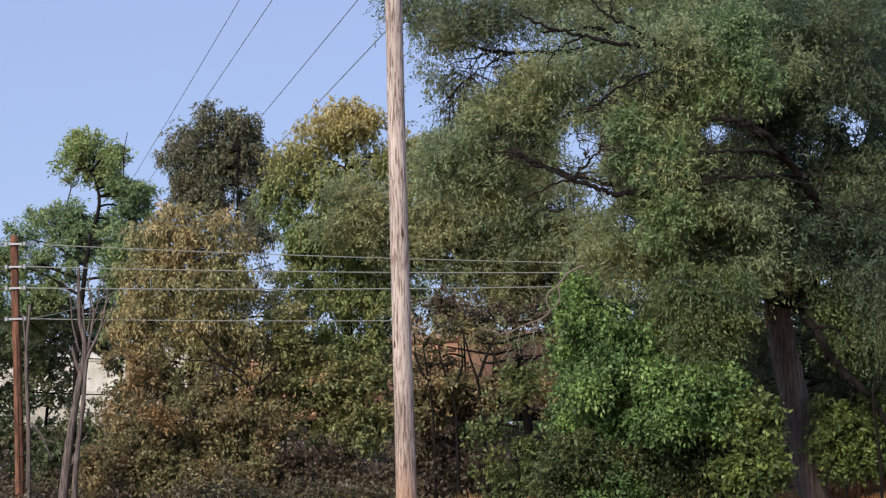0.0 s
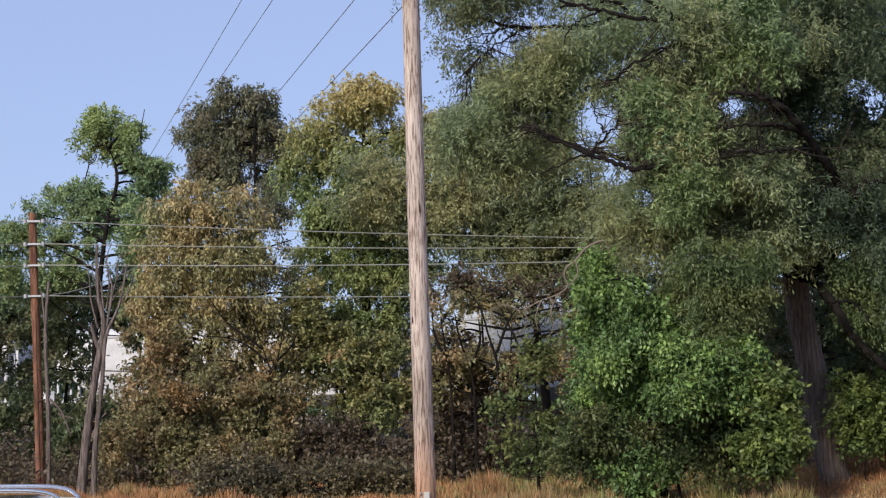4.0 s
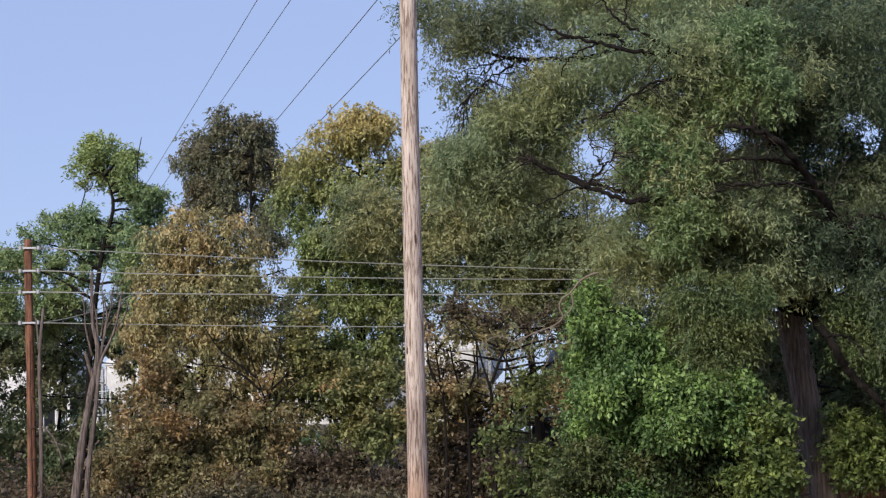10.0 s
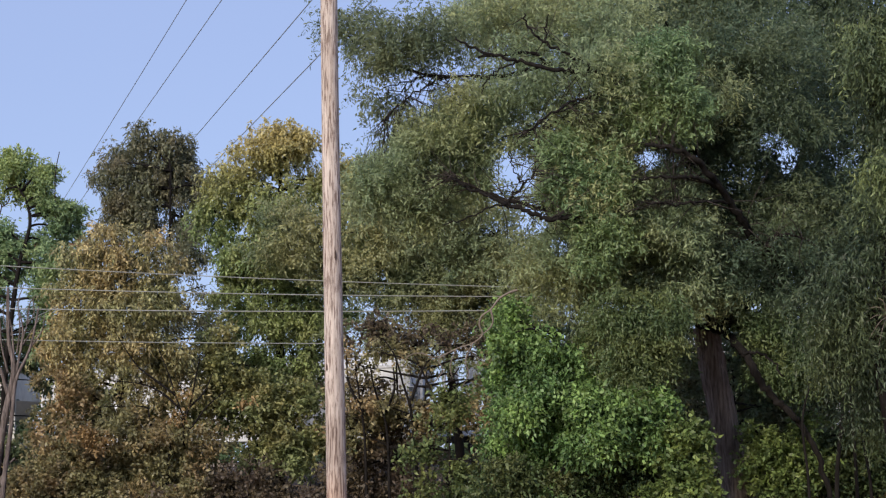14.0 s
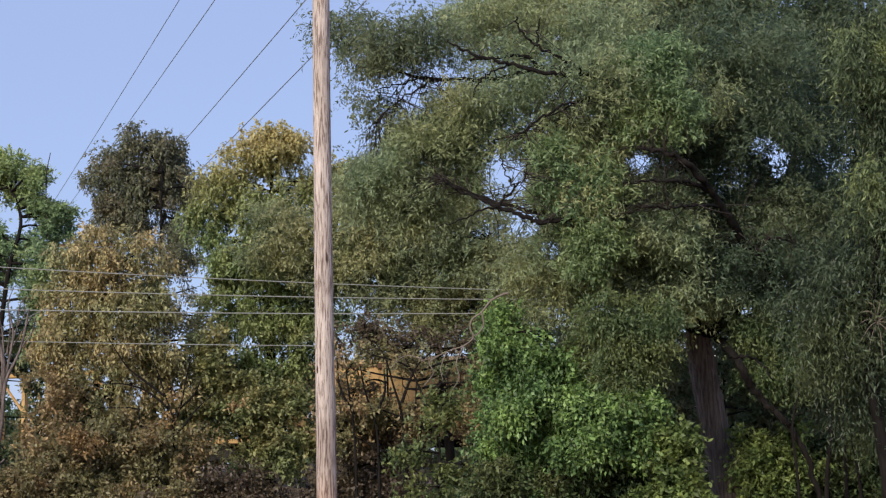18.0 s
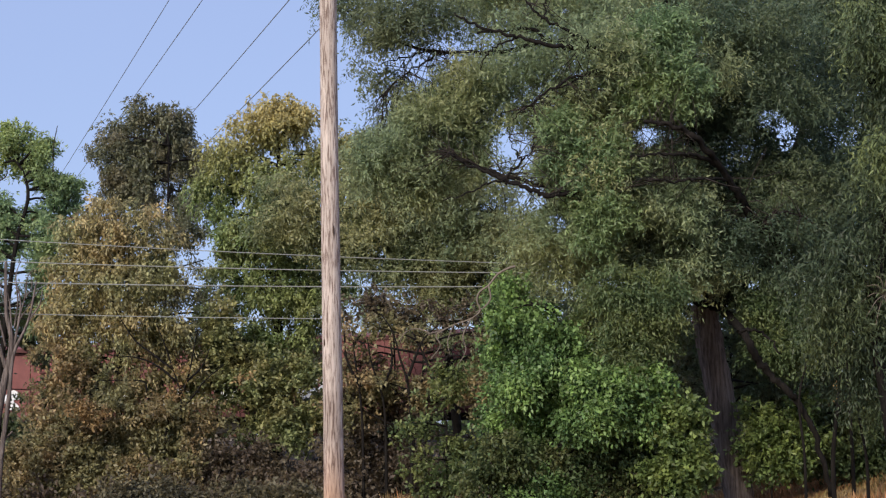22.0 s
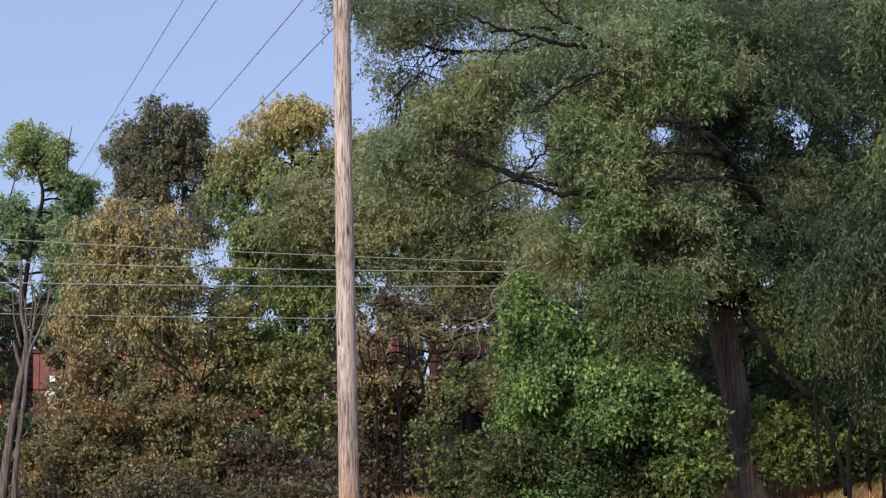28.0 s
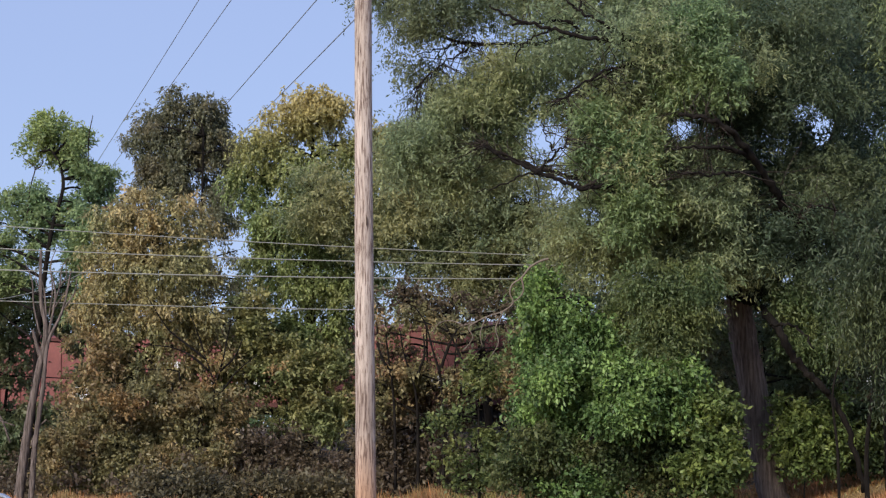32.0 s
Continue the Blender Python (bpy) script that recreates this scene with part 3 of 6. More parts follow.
def hopper(length, paint, label, round_side=0.18):
    half = length / 2 - 0.8
    car = tagged(new("covered_hopper"), label, "hopper wagon", "wagons of the freight train")
    zs = np.array([1.15, 1.5, 2.0, 2.6, 3.2, 3.7, 4.1, 4.35, 4.5, 4.6])
    ws = np.array([1.18, 1.36, 1.5, 1.5 + round_side * 0.4, 1.55, 1.55, 1.5, 1.36, 1.0, 0.45])
    ends = np.where(zs < 3.0, half - 0.5 - 2.3 * (3.0 - zs) / 1.8, half - 0.5)
    ring = [(-w, z, e) for w, z, e in zip(ws, zs, ends)] + [(w, z, e) for w, z, e in zip(ws[::-1], zs[::-1], ends[::-1])]
    us = np.linspace(-1, 1, 13)
    k = len(ring)
    v = [(u * e, y, z) for u in us for y, z, e in ring]
    f = [(i * k + j, i * k + (j + 1) % k, (i + 1) * k + (j + 1) % k, (i + 1) * k + j) for i in range(12) for j in range(k)]
    f += [(j, k - 1 - j, k - 2 - j, j + 1)[::-1] for j in range(k // 2 - 1)]
    o = 12 * k
    f += [(o + j, o + k - 1 - j, o + k - 2 - j, o + j + 1) for j in range(k // 2 - 1)]
    mesh_object("body", v, f, paint, car)
    part("running_board", box_bm(-half + 0.3, half - 0.3, -0.42, 0.42, 4.66, 4.70), STEEL, car)
    part("side_sill", box_bm(-half, half, -1.5, -1.36, 0.95, 1.18, 0.02), paint, car)
    part("side_sill", box_bm(-half, half, 1.36, 1.5, 0.95, 1.18, 0.02), paint, car)
    part("top_chord", box_bm(-half + 0.45, half - 0.45, -1.57, -1.50, 4.02, 4.16, 0.02), paint, car)
    for i in range(5):
        x = (-0.8 + 0.4 * i) * (half - 1)
        part("hatch", box_bm(x - 0.8, x + 0.8, -0.3, 0.3, 4.705, 4.8, 0.03), paint, car)
    bays = 4 if length > 17 else 2
    for i in range(bays):
        x = (i - (bays - 1) / 2) * (2 * half - 6.4) / bays
        bm = bmesh.new()
        bmesh.ops.create_cone(bm, cap_ends=True, segments=4, radius1=0.45, radius2=1.6, depth=0.75)
        bmesh.ops.transform(bm, matrix=pose(x, 0, 0.8, 0, 0, 45), verts=bm.verts)
        part("outlet", bm, paint, car)
    for s in (-1, 1):
        for y in (-1.46, 1.46):
            part("end_post", box_bm(s * half - 0.07, s * half + 0.07, y - 0.06, y + 0.06, 1.18, 4.0), paint, car)
        for x in (0.75, 1.5):
            part("brace_post", box_bm(s * (half - x) - 0.05, s * (half - x) + 0.05, -1.47, -1.38, 1.18, 3.0 if x < 1 else 2.2), paint, car)
        part("end_beam", box_bm(s * half - 0.1, s * half + 0.1, -1.4, 1.4, 0.95, 1.17), paint, car)
        ladder(car, s * (half - 0.35), -1.56, 1.1, 4.1, 8, paint)
        part("end_platform", box_bm(min(s * half, s * (half - 2.2)), max(s * half, s * (half - 2.2)), -1.34, 1.34, 0.96, 1.04), BOGIE, car)
        bogie(car, s * (half - 1.6))
    coupler(car, half + 0.4)
    return car


def tank_car(length, label):
    half = length / 2 - 1.3
    car = tagged(new("tank_car"), label, "tank wagon", "wagons of the freight train")
    xs = [-half, -half + 0.12, -half + 0.4, -half + 0.9, half - 0.9, half - 0.4, half - 0.12, half]
    rs = [0.35, 0.85, 1.25, 1.5, 1.5, 1.25, 0.85, 0.35]
    v = [(x, r * math.cos(a * math.pi / 14), 2.75 + r * math.sin(a * math.pi / 14)) for x, r in zip(xs, rs) for a in range(28)]
    f = [(i * 28 + j, i * 28 + (j + 1) % 28, (i + 1) * 28 + (j + 1) % 28, (i + 1) * 28 + j) for i in range(7) for j in range(28)]
    f += [tuple(range(28))[::-1], tuple(196 + j for j in range(28))]
    mesh_object("tank", v, f, CAR_BLACK, car, True)
    part("manway", rod_bm((0, 0, 4.1), (0, 0, 4.6), 0.55, 16), CAR_BLACK, car)
    part("walkway", box_bm(-1.6, 1.6, -1.5, 1.5, 4.28, 4.33), STEEL, car)
    for x in (-1.5, 1.5):
        for y in (-1.45, 1.45):
            part("guard_post", rod_bm((x, y, 4.3), (x, y, 5.0), 0.02, 6), CAR_BLACK, car)
    for x in (-half + 1.9, half - 1.9):
        part("placard", box_bm(x - 0.14, x + 0.14, -1.54, -1.47, 2.3, 2.58, 0.01), REFLECTOR, car)
        part("reflector", box_bm(x - 2.0, x - 1.86, -1.5, -1.44, 1.9, 2.7), REFLECTOR, car)
        part("saddle", box_bm(x - 0.5, x + 0.5, -1.2, 1.2, 0.9, 1.6, 0.05), CAR_BLACK, car)
    for s in (-1, 1):
        part("deck", box_bm(min(s * (half - 2.6), s * (half + 0.6)), max(s * (half - 2.6), s * (half + 0.6)), -1.4, 1.4, 0.85, 1.05), CAR_BLACK, car)
        ladder(car, s * (half + 0.3), -1.42, 0.7, 1.9, 3, REFLECTOR)
        bogie(car, s * (half - 0.9))
    for y in (-1.42, 1.42):
        part("handrail", rod_bm((-half + 0.4, y * 1.06, 2.0), (half - 0.4, y * 1.06, 2.0), 0.02, 6), CAR_BLACK, car)
    part("centre_sill", box_bm(-half, half, -0.3, 0.3, 0.7, 1.0), CAR_BLACK, car)
    coupler(car, half + 0.9)
    return car


def centerbeam(length, label):
    half = length / 2 - 0.8
    car = tagged(new("centerbeam_flatcar"), label, "flat wagon", "wagons of the freight train")
    part("deck", box_bm(-half, half, -1.4, 1.4, 0.95, 1.15, 0.03), CAR_YELLOW, car)
    part("centre_sill", box_bm(-half, half, -0.35, 0.35, 0.55, 0.945), CAR_YELLOW, car)
    part("top_chord", box_bm(-half + 0.85, half - 0.85, -0.3, 0.3, 4.35, 4.6, 0.03), CAR_YELLOW, car)
    for s in (-1, 1):
        part("bulkhead", box_bm(min(s * half, s * (half - 0.8)), max(s * half, s * (half - 0.8)), -1.45, 1.45, 1.155, 4.6, 0.04), CAR_YELLOW, car, "solid end bulkhead")
        for i in range(7):
            part("end_pressing", box_bm(min(s * half, s * (half + 0.07)), max(s * half, s * (half + 0.07)), -1.3, 1.3, 1.4 + i * 0.45, 1.6 + i * 0.45, 0.03), RUST, car)
        bogie(car, s * (half - 2.2))
    n = 16
    step = (2 * half - 2.4) / n
    for i in range(n + 1):
        x = -half + 1.2 + i * step
        part("post", box_bm(x - 0.09, x + 0.09, -0.16, 0.16, 1.155, 4.345), CAR_YELLOW, car)
    for i in range(n):
        x = -half + 1.2 + i * step
        lean = 1 if (i // 2) % 2 else -1
        za, zb = (1.3, 2.75) if i % 2 else (2.75, 4.2)
        if lean > 0:
            za, zb = zb, za
        part("brace", rod_bm((x + 0.08, -0.1, za), (x + step - 0.08, -0.1, zb), 0.075, 6), CAR_YELLOW, car)
    coupler(car, half + 0.4)
    return car


SPEED = 11.2
WAGONS = []


def wagon(car, t0, t1):
    """Enters the train so that its ends pass the gap by the dead tree at t0 and t1 seconds."""
    WAGONS.append((car, (t0 + t1) / 2))


def build_train():
    rng = random.Random(11)
    big = lambda a, b: (b - a) * SPEED
    wagon(hopper(big(-4.3, -2.5), CAR_WHITE, "dusty white covered hopper wagon"), -4.3, -2.5)
    wagon(boxcar(big(-2.5, -0.7), CAR_ORANGE, RUST, "faded orange steel boxcar"), -2.5, -0.7)
    c = hopper(big(-0.7, 0.7), CAR_CREAM, "grimy cream covered hopper wagon with dark markings", 0.3)
    bars(c, -6.0, 2.6, 2, 5, 0.2, 0.26, -1.562, SPRAY_BLACK)
    wagon(c, -0.7, 0.7)
    c = hopper(big(0.7, 2.45), CAR_GREY, "pale grey covered hopper wagon")
    bars(c, -8.0, 2.7, 2, 5, 0.2, 0.26, -1.562, SPRAY_BLACK)
    wagon(c, 0.7, 2.45)
    wagon(hopper(big(2.45, 4.35), CAR_WHITE, "dusty white covered hopper wagon"), 2.45, 4.35)
    c = hopper(big(4.35, 6.3), CAR_WHITE, "dusty white covered hopper wagon with dark markings")
    bars(c, -8.2, 2.4, 2, 3, 0.26, 0.3, -1.562, SPRAY_BLACK)
    wagon(c, 4.35, 6.3)
    wagon(tank_car(big(6.3, 8.1), "black railway tank wagon with yellow placards"), 6.3, 8.1)
    wagon(hopper(big(8.1, 10.05), CAR_WHITE, "white flat-sided covered hopper wagon", 0.0), 8.1, 10.05)
    wagon(hopper(big(10.05, 12.05), CAR_WHITE, "clean white covered hopper wagon", 0.3), 10.05, 12.05)
    c = hopper(big(12.05, 13.9), CAR_WHITE, "white covered hopper wagon with dark markings", 0.3)
    bars(c, -7.6, 2.5, 3, 4, 0.2, 0.22, -1.562, SPRAY_BLACK)
    wagon(c, 12.05, 13.9)
    wagon(hopper(big(13.9, 15.05), CAR_CREAM, "short cream covered hopper wagon"), 13.9, 15.05)
    c = boxcar(big(15.05, 16.72), CAR_YELLOW, RUST, "yellow steel boxcar with white markings")
    bars(c, -7.6, 2.0, 2, 5, 0.24, 0.3, -1.562, SPRAY_WHITE)
    wagon(c, 15.05, 16.72)
    wagon(centerbeam(big(16.72, 18.95), "empty yellow centre-beam flat wagon with bulkheads"), 16.72, 18.95)
    gaps = [18.95, 20.77, 22.58, 24.4, 26.2, 28.0, 29.8, 31.6, 33.4]
    one = boxcar(1.805 * SPEED, CAR_RED, CAR_RED_DARK, "oxide-red boxcar with sprayed graffiti along its lower side")
    cars = [one] + [copy_thing(one, Matrix.Identity(4)) for _ in gaps[2:]]
    for i, (c, a, b) in enumerate(zip(cars, gaps, gaps[1:])):
        for x in (-8.0, -6.6, -5.0, -3.4, 2.8, 4.6, 6.4, 8.0):
            if rng.random() < 0.8:
                z = rng.uniform(1.55, 2.1)
                blotch(rng, x, z, 1.5, 0.8, -1.615, SPRAY_WHITE, c)
                if rng.random() < 0.5:
                    blotch(rng, x + 0.2, z, 1.2, 0.6, -1.635, SPRAY_BLACK if rng.random() < 0.7 else SPRAY_TEAL, c, 6)
        bars(c, -8.4, 2.75, 2, 4, 0.3, 0.32, -1.606, SPRAY_WHITE)
        part("reflector", box_bm(9.0, 9.08, -1.66, -1.606, 1.3, 2.1), REFLECTOR, c)
        wagon(c, a, b)


# ---------------------------------------------------------------- poles and wires
def wire(name, a, b, sag, r, mat, label, group, n=24):
    a, b = np.array(a, float), np.array(b, float)
    k = np.linspace(0, 1, n)[:, None]
    way = a + (b - a) * k
    way[:, 2] -= 4 * sag * (k * (1 - k))[:, 0]
    v, f = tube_data(way - a, r, r, 5)
    ob = mesh_object(name, v, f, mat, None, True)
    ob.location = a
    return tagged(ob, label, "cable", group)


def utility_pole(x, y, top, r0, r1, wood, label, seed, lean=0.0):
    base = float(land(np.array(x), np.array(y))) - 0.3
    p = place(new("utility_pole"), x, y, base, label, "utility pole")
    rng = random.Random(seed)
    h = top - base
    way = [(lean * k + 0.012 * math.sin(k * 5 + seed), 0.01 * math.sin(k * 7), h * k) for k in np.linspace(0, 1, 24)]
    tube("shaft", way, r0, r1, wood, p, 20, 0.025, rng)
    return p, base


def build_poles():
    p, base = utility_pole(-0.696, 28.5, 13.4, 0.168, 0.125, POLE_WOOD, "tall weathered grey wooden utility pole", 2)
    rng = random.Random(8)
    for i in range(4):
        a = rng.uniform(-2.6, -0.6)
        z = rng.uniform(1.0, 9.5) - base
        r = 0.168 - 0.043 * z / (13.4 - base) + 0.001
        bm = bmesh.new()
        bmesh.ops.create_icosphere(bm, subdivisions=1, radius=1)
        m = pose(r * math.cos(a), r * math.sin(a), z) @ Matrix.Diagonal((rng.uniform(0.010, 0.018), 0.012, rng.uniform(0.05, 0.13), 1))
        bmesh.ops.transform(bm, matrix=m, verts=bm.verts)
        part("knot", bm, KNOT, p)
    part("tag_plate", box_bm(-0.02, 0.075, -0.20, -0.165, 0.24 - base, 0.38 - base, 0.004), SIGN_WHITE, p)
    part("bolt", rod_bm((-0.07, -0.19, 0.36 - base), (-0.07, -0.15, 0.36 - base), 0.018, 8), STEEL, p)
    part("bolt", rod_bm((-0.06, -0.19, 0.29 - base), (-0.06, -0.15, 0.29 - base), 0.018, 8), STEEL, p)
    # tall line crossing behind: its two poles stand far off among the trees and near by on the other side
    q, qb = utility_pole(-20.1, 120.0, 17.4, 0.2, 0.14, POLE_BROWN, "tall distant brown wooden pole with a crossarm", 4)
    n, nb = utility_pole(8.2, 15.0, 25.0, 0.26, 0.16, POLE_BROWN, "very tall brown wooden pole of the long line", 9)
    part("crossarm", box_bm(-3.0, 3.0, -0.08, 0.08, 16.3 - qb, 16.5 - qb, 0.01), POLE_BROWN, q)
    for z, x, zf, xf in ((24.48, 9.65, 16.78, -22.78), (20.84, 9.09, 16.76, -21.82), (14.89, 7.31, 16.48, -18.55), (12.5, 6.68, 15.48, -17.41)):
        part("insulator", rod_bm((xf + 20.1, 0, 16.5 - qb if zf > 16 else 15.3 - qb), (xf + 20.1, 0, zf - qb), 0.06, 8), PORCELAIN, q)
        part("arm", box_bm(min(x - 8.2, 0), max(x - 8.2, 0), -0.05, 0.05, z - nb - 0.06, z - nb + 0.06), POLE_BROWN, n)
        wire("power_line", (x, 15.0, z + 0.09), (xf, 120.0, zf), 0.25, 0.017, CABLE, "thin dark overhead wire running off towards the far pole", "wires of the long line", 40)
    part("low_crossarm", box_bm(0.2, 3.0, -0.06, 0.06, 15.15 - qb, 15.3 - qb, 0.01), POLE_BROWN, q)
    # roadside pole in front of the trees
    s, sb = utility_pole(-14.05, 58.7, 8.6, 0.16, 0.125, POLE_BROWN, "short reddish-brown wooden pole carrying four wires", 6, -0.21)
    for z in (8.30, 7.54, 6.83, 5.81):
        part("bracket", box_bm(-0.34, 0.1, -0.20, -0.14, z - sb - 0.03, z - sb + 0.03), STEEL, s)
        for x in (-0.42, 0.18):
            part("insulator", rod_bm((x, -0.17, z - sb - 0.06), (x, -0.17, z - sb + 0.07), 0.06, 10), PORCELAIN, s)
    for z in (3.35, 2.35, 1.3, 0.45):
        part("band", rod_bm((0, 0, z - sb), (0, 0, z - sb + 0.05), 0.168, 12), KNOT, s, "dark steel band")
    part("ground_wire", rod_bm((0.02, -0.17, 0.3), (-0.10, -0.145, 6.3), 0.012, 5), KNOT, s)
    for z, zr, zl, rad in ((8.30, 6.8, 8.6, 0.016), (7.54, 6.89, 7.9, 0.018), (6.83, 6.66, 7.1, 0.02), (5.81, 5.5, 6.0, 0.016)):
        wire("power_line", (-13.87, 58.53, z), (22.0, 60.0, zr), 0.28, rad, ALUMINIUM, "pale aluminium overhead wire strung past the trees", "wires of the roadside line")
        wire("power_line", (-14.47, 58.53, z), (-50.0, 53.5, zl), 0.28, rad, ALUMINIUM, "pale aluminium overhead wire strung past the trees", "wires of the roadside line")
    wire("service_cable", (-13.95, 58.6, 5.8), (-10.6, 61.5, 7.3), 0.25, 0.016, ALUMINIUM, "slack thin service cable rising into the trees", "wires of the roadside line")


# ---------------------------------------------------------------- trees: boughs as x, y, z, half width, half height
BIG_HIGH = [
    (-0.5, 44.0, 12.5, 0.7, 0.4), (0.6, 43.0, 11.7, 0.9, 0.6), (0.2, 44.0, 10.7, 0.6, 0.4), (0.5, 45.0, 9.8, 0.6, 0.4),
    (1.5, 43.0, 12.0, 0.7, 0.5), (3.4, 43.0, 12.2, 1.0, 0.9), (3.5, 43.0, 10.5, 1.5, 1.2), (2.0, 45.0, 9.7, 1.1, 0.9),
    (4.4, 49.0, 14.2, 2.6, 1.0), (7.8, 50.0, 14.6, 3.6, 1.5), (5.8, 42.0, 10.3, 1.7, 1.2), (4.3, 43.0, 9.0, 1.2, 0.8),
    (5.6, 43.0, 12.2, 1.2, 0.9), (5.4, 47.5, 14.3, 1.1, 0.8), (7.6, 47.5, 14.5, 1.2, 0.9), (7.6, 42.5, 10.3, 0.9, 0.7),
]
BIG_LOW = [
    (5.1, 42.0, 7.7, 1.1, 1.1), (4.9, 43.0, 6.2, 1.5, 1.0), (7.2, 44.0, 7.4, 1.5, 1.1), (6.7, 43.0, 5.6, 1.5, 0.8),
    (5.6, 43.0, 9.4, 1.0, 0.8), (7.0, 42.5, 8.0, 0.8, 0.6), (5.4, 42.5, 6.2, 0.8, 0.5),
]
FOOT_SHRUB = [(-6.2, 50.0, -0.5, 0.9, 0.3), (-5.5, 50.0, -0.1, 0.6, 0.4), (-4.7, 50.0, -0.7, 1.0, 0.3), (-3.7, 50.0, -0.2, 0.7, 0.4), (-2.9, 50.0, -0.7, 0.9, 0.3), (-2.3, 50.0, -0.2, 0.6, 0.4), (-1.7, 50.0, -0.6, 0.6, 0.4), (-6.9, 50.0, -0.1, 0.6, 0.3)]
UNDER_MAPLE = [(2.94, 41.2, 1.21, 0.45, 0.32), (3.83, 41.2, 1.01, 0.4, 0.24), (5.0, 41.2, 1.21, 0.5, 0.28), (5.89, 41.2, 1.31, 0.4, 0.28), (6.28, 41.2, 1.8, 0.2, 0.22), (4.41, 41.2, 0.42, 0.27, 0.22), (5.4, 41.2, 0.52, 0.36, 0.22), (5.98, 41.2, 0.42, 0.28, 0.22), (2.6, 42.0, 0.6, 0.36, 0.25), (3.4, 42.0, 0.3, 0.3, 0.25)]
UNDER_WILLOW = [(11.2, 45.0, 1.0, 0.6, 0.3), (12.2, 45.0, 0.9, 0.6, 0.3), (13.1, 45.0, 1.0, 0.6, 0.4), (10.9, 45.0, 1.8, 0.3, 0.3), (12.0, 45.0, 1.7, 0.5, 0.3), (13.0, 45.0, 2.0, 0.5, 0.4), (13.8, 45.0, 1.4, 0.6, 0.7)]
BIG_FRONT = [(0.7, 43.0, 8.8, 0.8, 0.6), (1.7, 43.0, 9.5, 0.8, 0.6), (2.5, 43.0, 8.5, 0.8, 0.6), (1.1, 43.0, 7.8, 0.8, 0.5), (2.5, 43.0, 10.2, 0.5, 0.5), (0.1, 43.0, 8.1, 0.5, 0.4), 
    (4.7, 41.5, 7.8, 0.7, 0.5), (5.6, 41.5, 8.7, 0.7, 0.5), (6.0, 41.5, 7.2, 0.7, 0.5), (7.3, 41.5, 6.9, 0.6, 0.5)]
BIG_INNER = [
    (9.1, 46.5, 5.3, 0.7, 0.5), (9.2, 46.5, 6.5, 0.7, 0.5), (9.9, 46.5, 5.8, 0.6, 0.5), (8.3, 46.5, 5.9, 0.6, 0.5), 
    (9.2, 45.0, 7.7, 1.6, 1.3), (9.3, 43.0, 5.8, 1.6, 1.1), (11.0, 44.0, 7.5, 1.1, 1.7), (8.8, 42.5, 9.1, 0.7, 0.7),
    (9.7, 42.5, 7.4, 0.7, 0.7), (8.4, 45.0, 11.6, 2.0, 1.6), (10.0, 44.0, 10.7, 1.8, 1.5), (8.9, 46.0, 9.8, 1.3, 1.0),
    (9.7, 47.5, 14.3, 1.2, 0.9), (11.9, 47.5, 14.1, 1.2, 0.9), (13.7, 47.5, 13.7, 1.1, 1.1), (9.3, 42.5, 10.7, 0.9, 0.8),
    (10.3, 47.0, 12.6, 0.75, 0.45), (11.5, 47.0, 13.1, 0.75, 0.45), (11.0, 47.0, 12.2, 0.75, 0.45), (12.6, 47.0, 12.6, 0.6, 0.6), (10.2, 47.0, 13.6, 0.3, 0.21), (12.5, 47.0, 13.7, 0.6, 0.45), (8.8, 47.0, 13.9, 0.6, 0.3),
]
MIDDLE_TREE = [
    (2.7, 62.0, 10.4, 1.0, 0.7), (4.3, 62.0, 9.3, 1.0, 0.7), (1.4, 62.0, 9.8, 0.9, 0.7), (5.5, 62.0, 8.2, 0.9, 0.7), 
    (2.2, 61.5, 5.6, 0.9, 0.4), (3.4, 61.5, 5.1, 0.8, 0.4), (4.2, 61.5, 5.6, 0.7, 0.5), (1.2, 61.5, 5.1, 0.7, 0.3), (4.3, 61.5, 4.7, 0.5, 0.4), 
    (-3.1, 63.0, 9.6, 1.1, 1.3), (-1.6, 63.0, 8.7, 1.2, 1.2), (0.1, 63.0, 10.9, 1.5, 1.4), (0.3, 63.0, 8.6, 1.9, 1.4),
    (2.3, 63.0, 9.0, 1.7, 1.5), (3.1, 63.0, 11.1, 1.3, 0.9), (4.3, 63.0, 8.2, 1.5, 0.9), (2.3, 63.0, 7.1, 1.7, 0.8),
    (3.3, 63.0, 8.7, 1.4, 0.8), (4.3, 63.0, 7.5, 1.4, 0.8), (1.7, 63.0, 7.4, 1.4, 0.8), (0.7, 63.0, 8.7, 1.0, 0.8),
    (2.9, 63.0, 6.4, 1.1, 0.4), (-0.1, 63.0, 6.2, 1.0, 0.4),
]
WILLOW_SUNLIT = [(11.1, 37.2, 10.5, 0.26, 0.17), (10.6, 37.2, 10.7, 0.21, 0.17), (11.3, 37.2, 10.1, 0.24, 0.17), (10.4, 37.2, 10.2, 0.14, 0.24), (11.0, 37.2, 7.5, 0.19, 0.17), (11.1, 37.2, 7.0, 0.17, 0.17), (10.7, 37.2, 7.7, 0.14, 0.12), (11.4, 37.2, 11.2, 0.24, 0.17), (11.7, 37.2, 10.3, 0.24, 0.35), (11.6, 37.2, 7.4, 0.24, 0.35)]
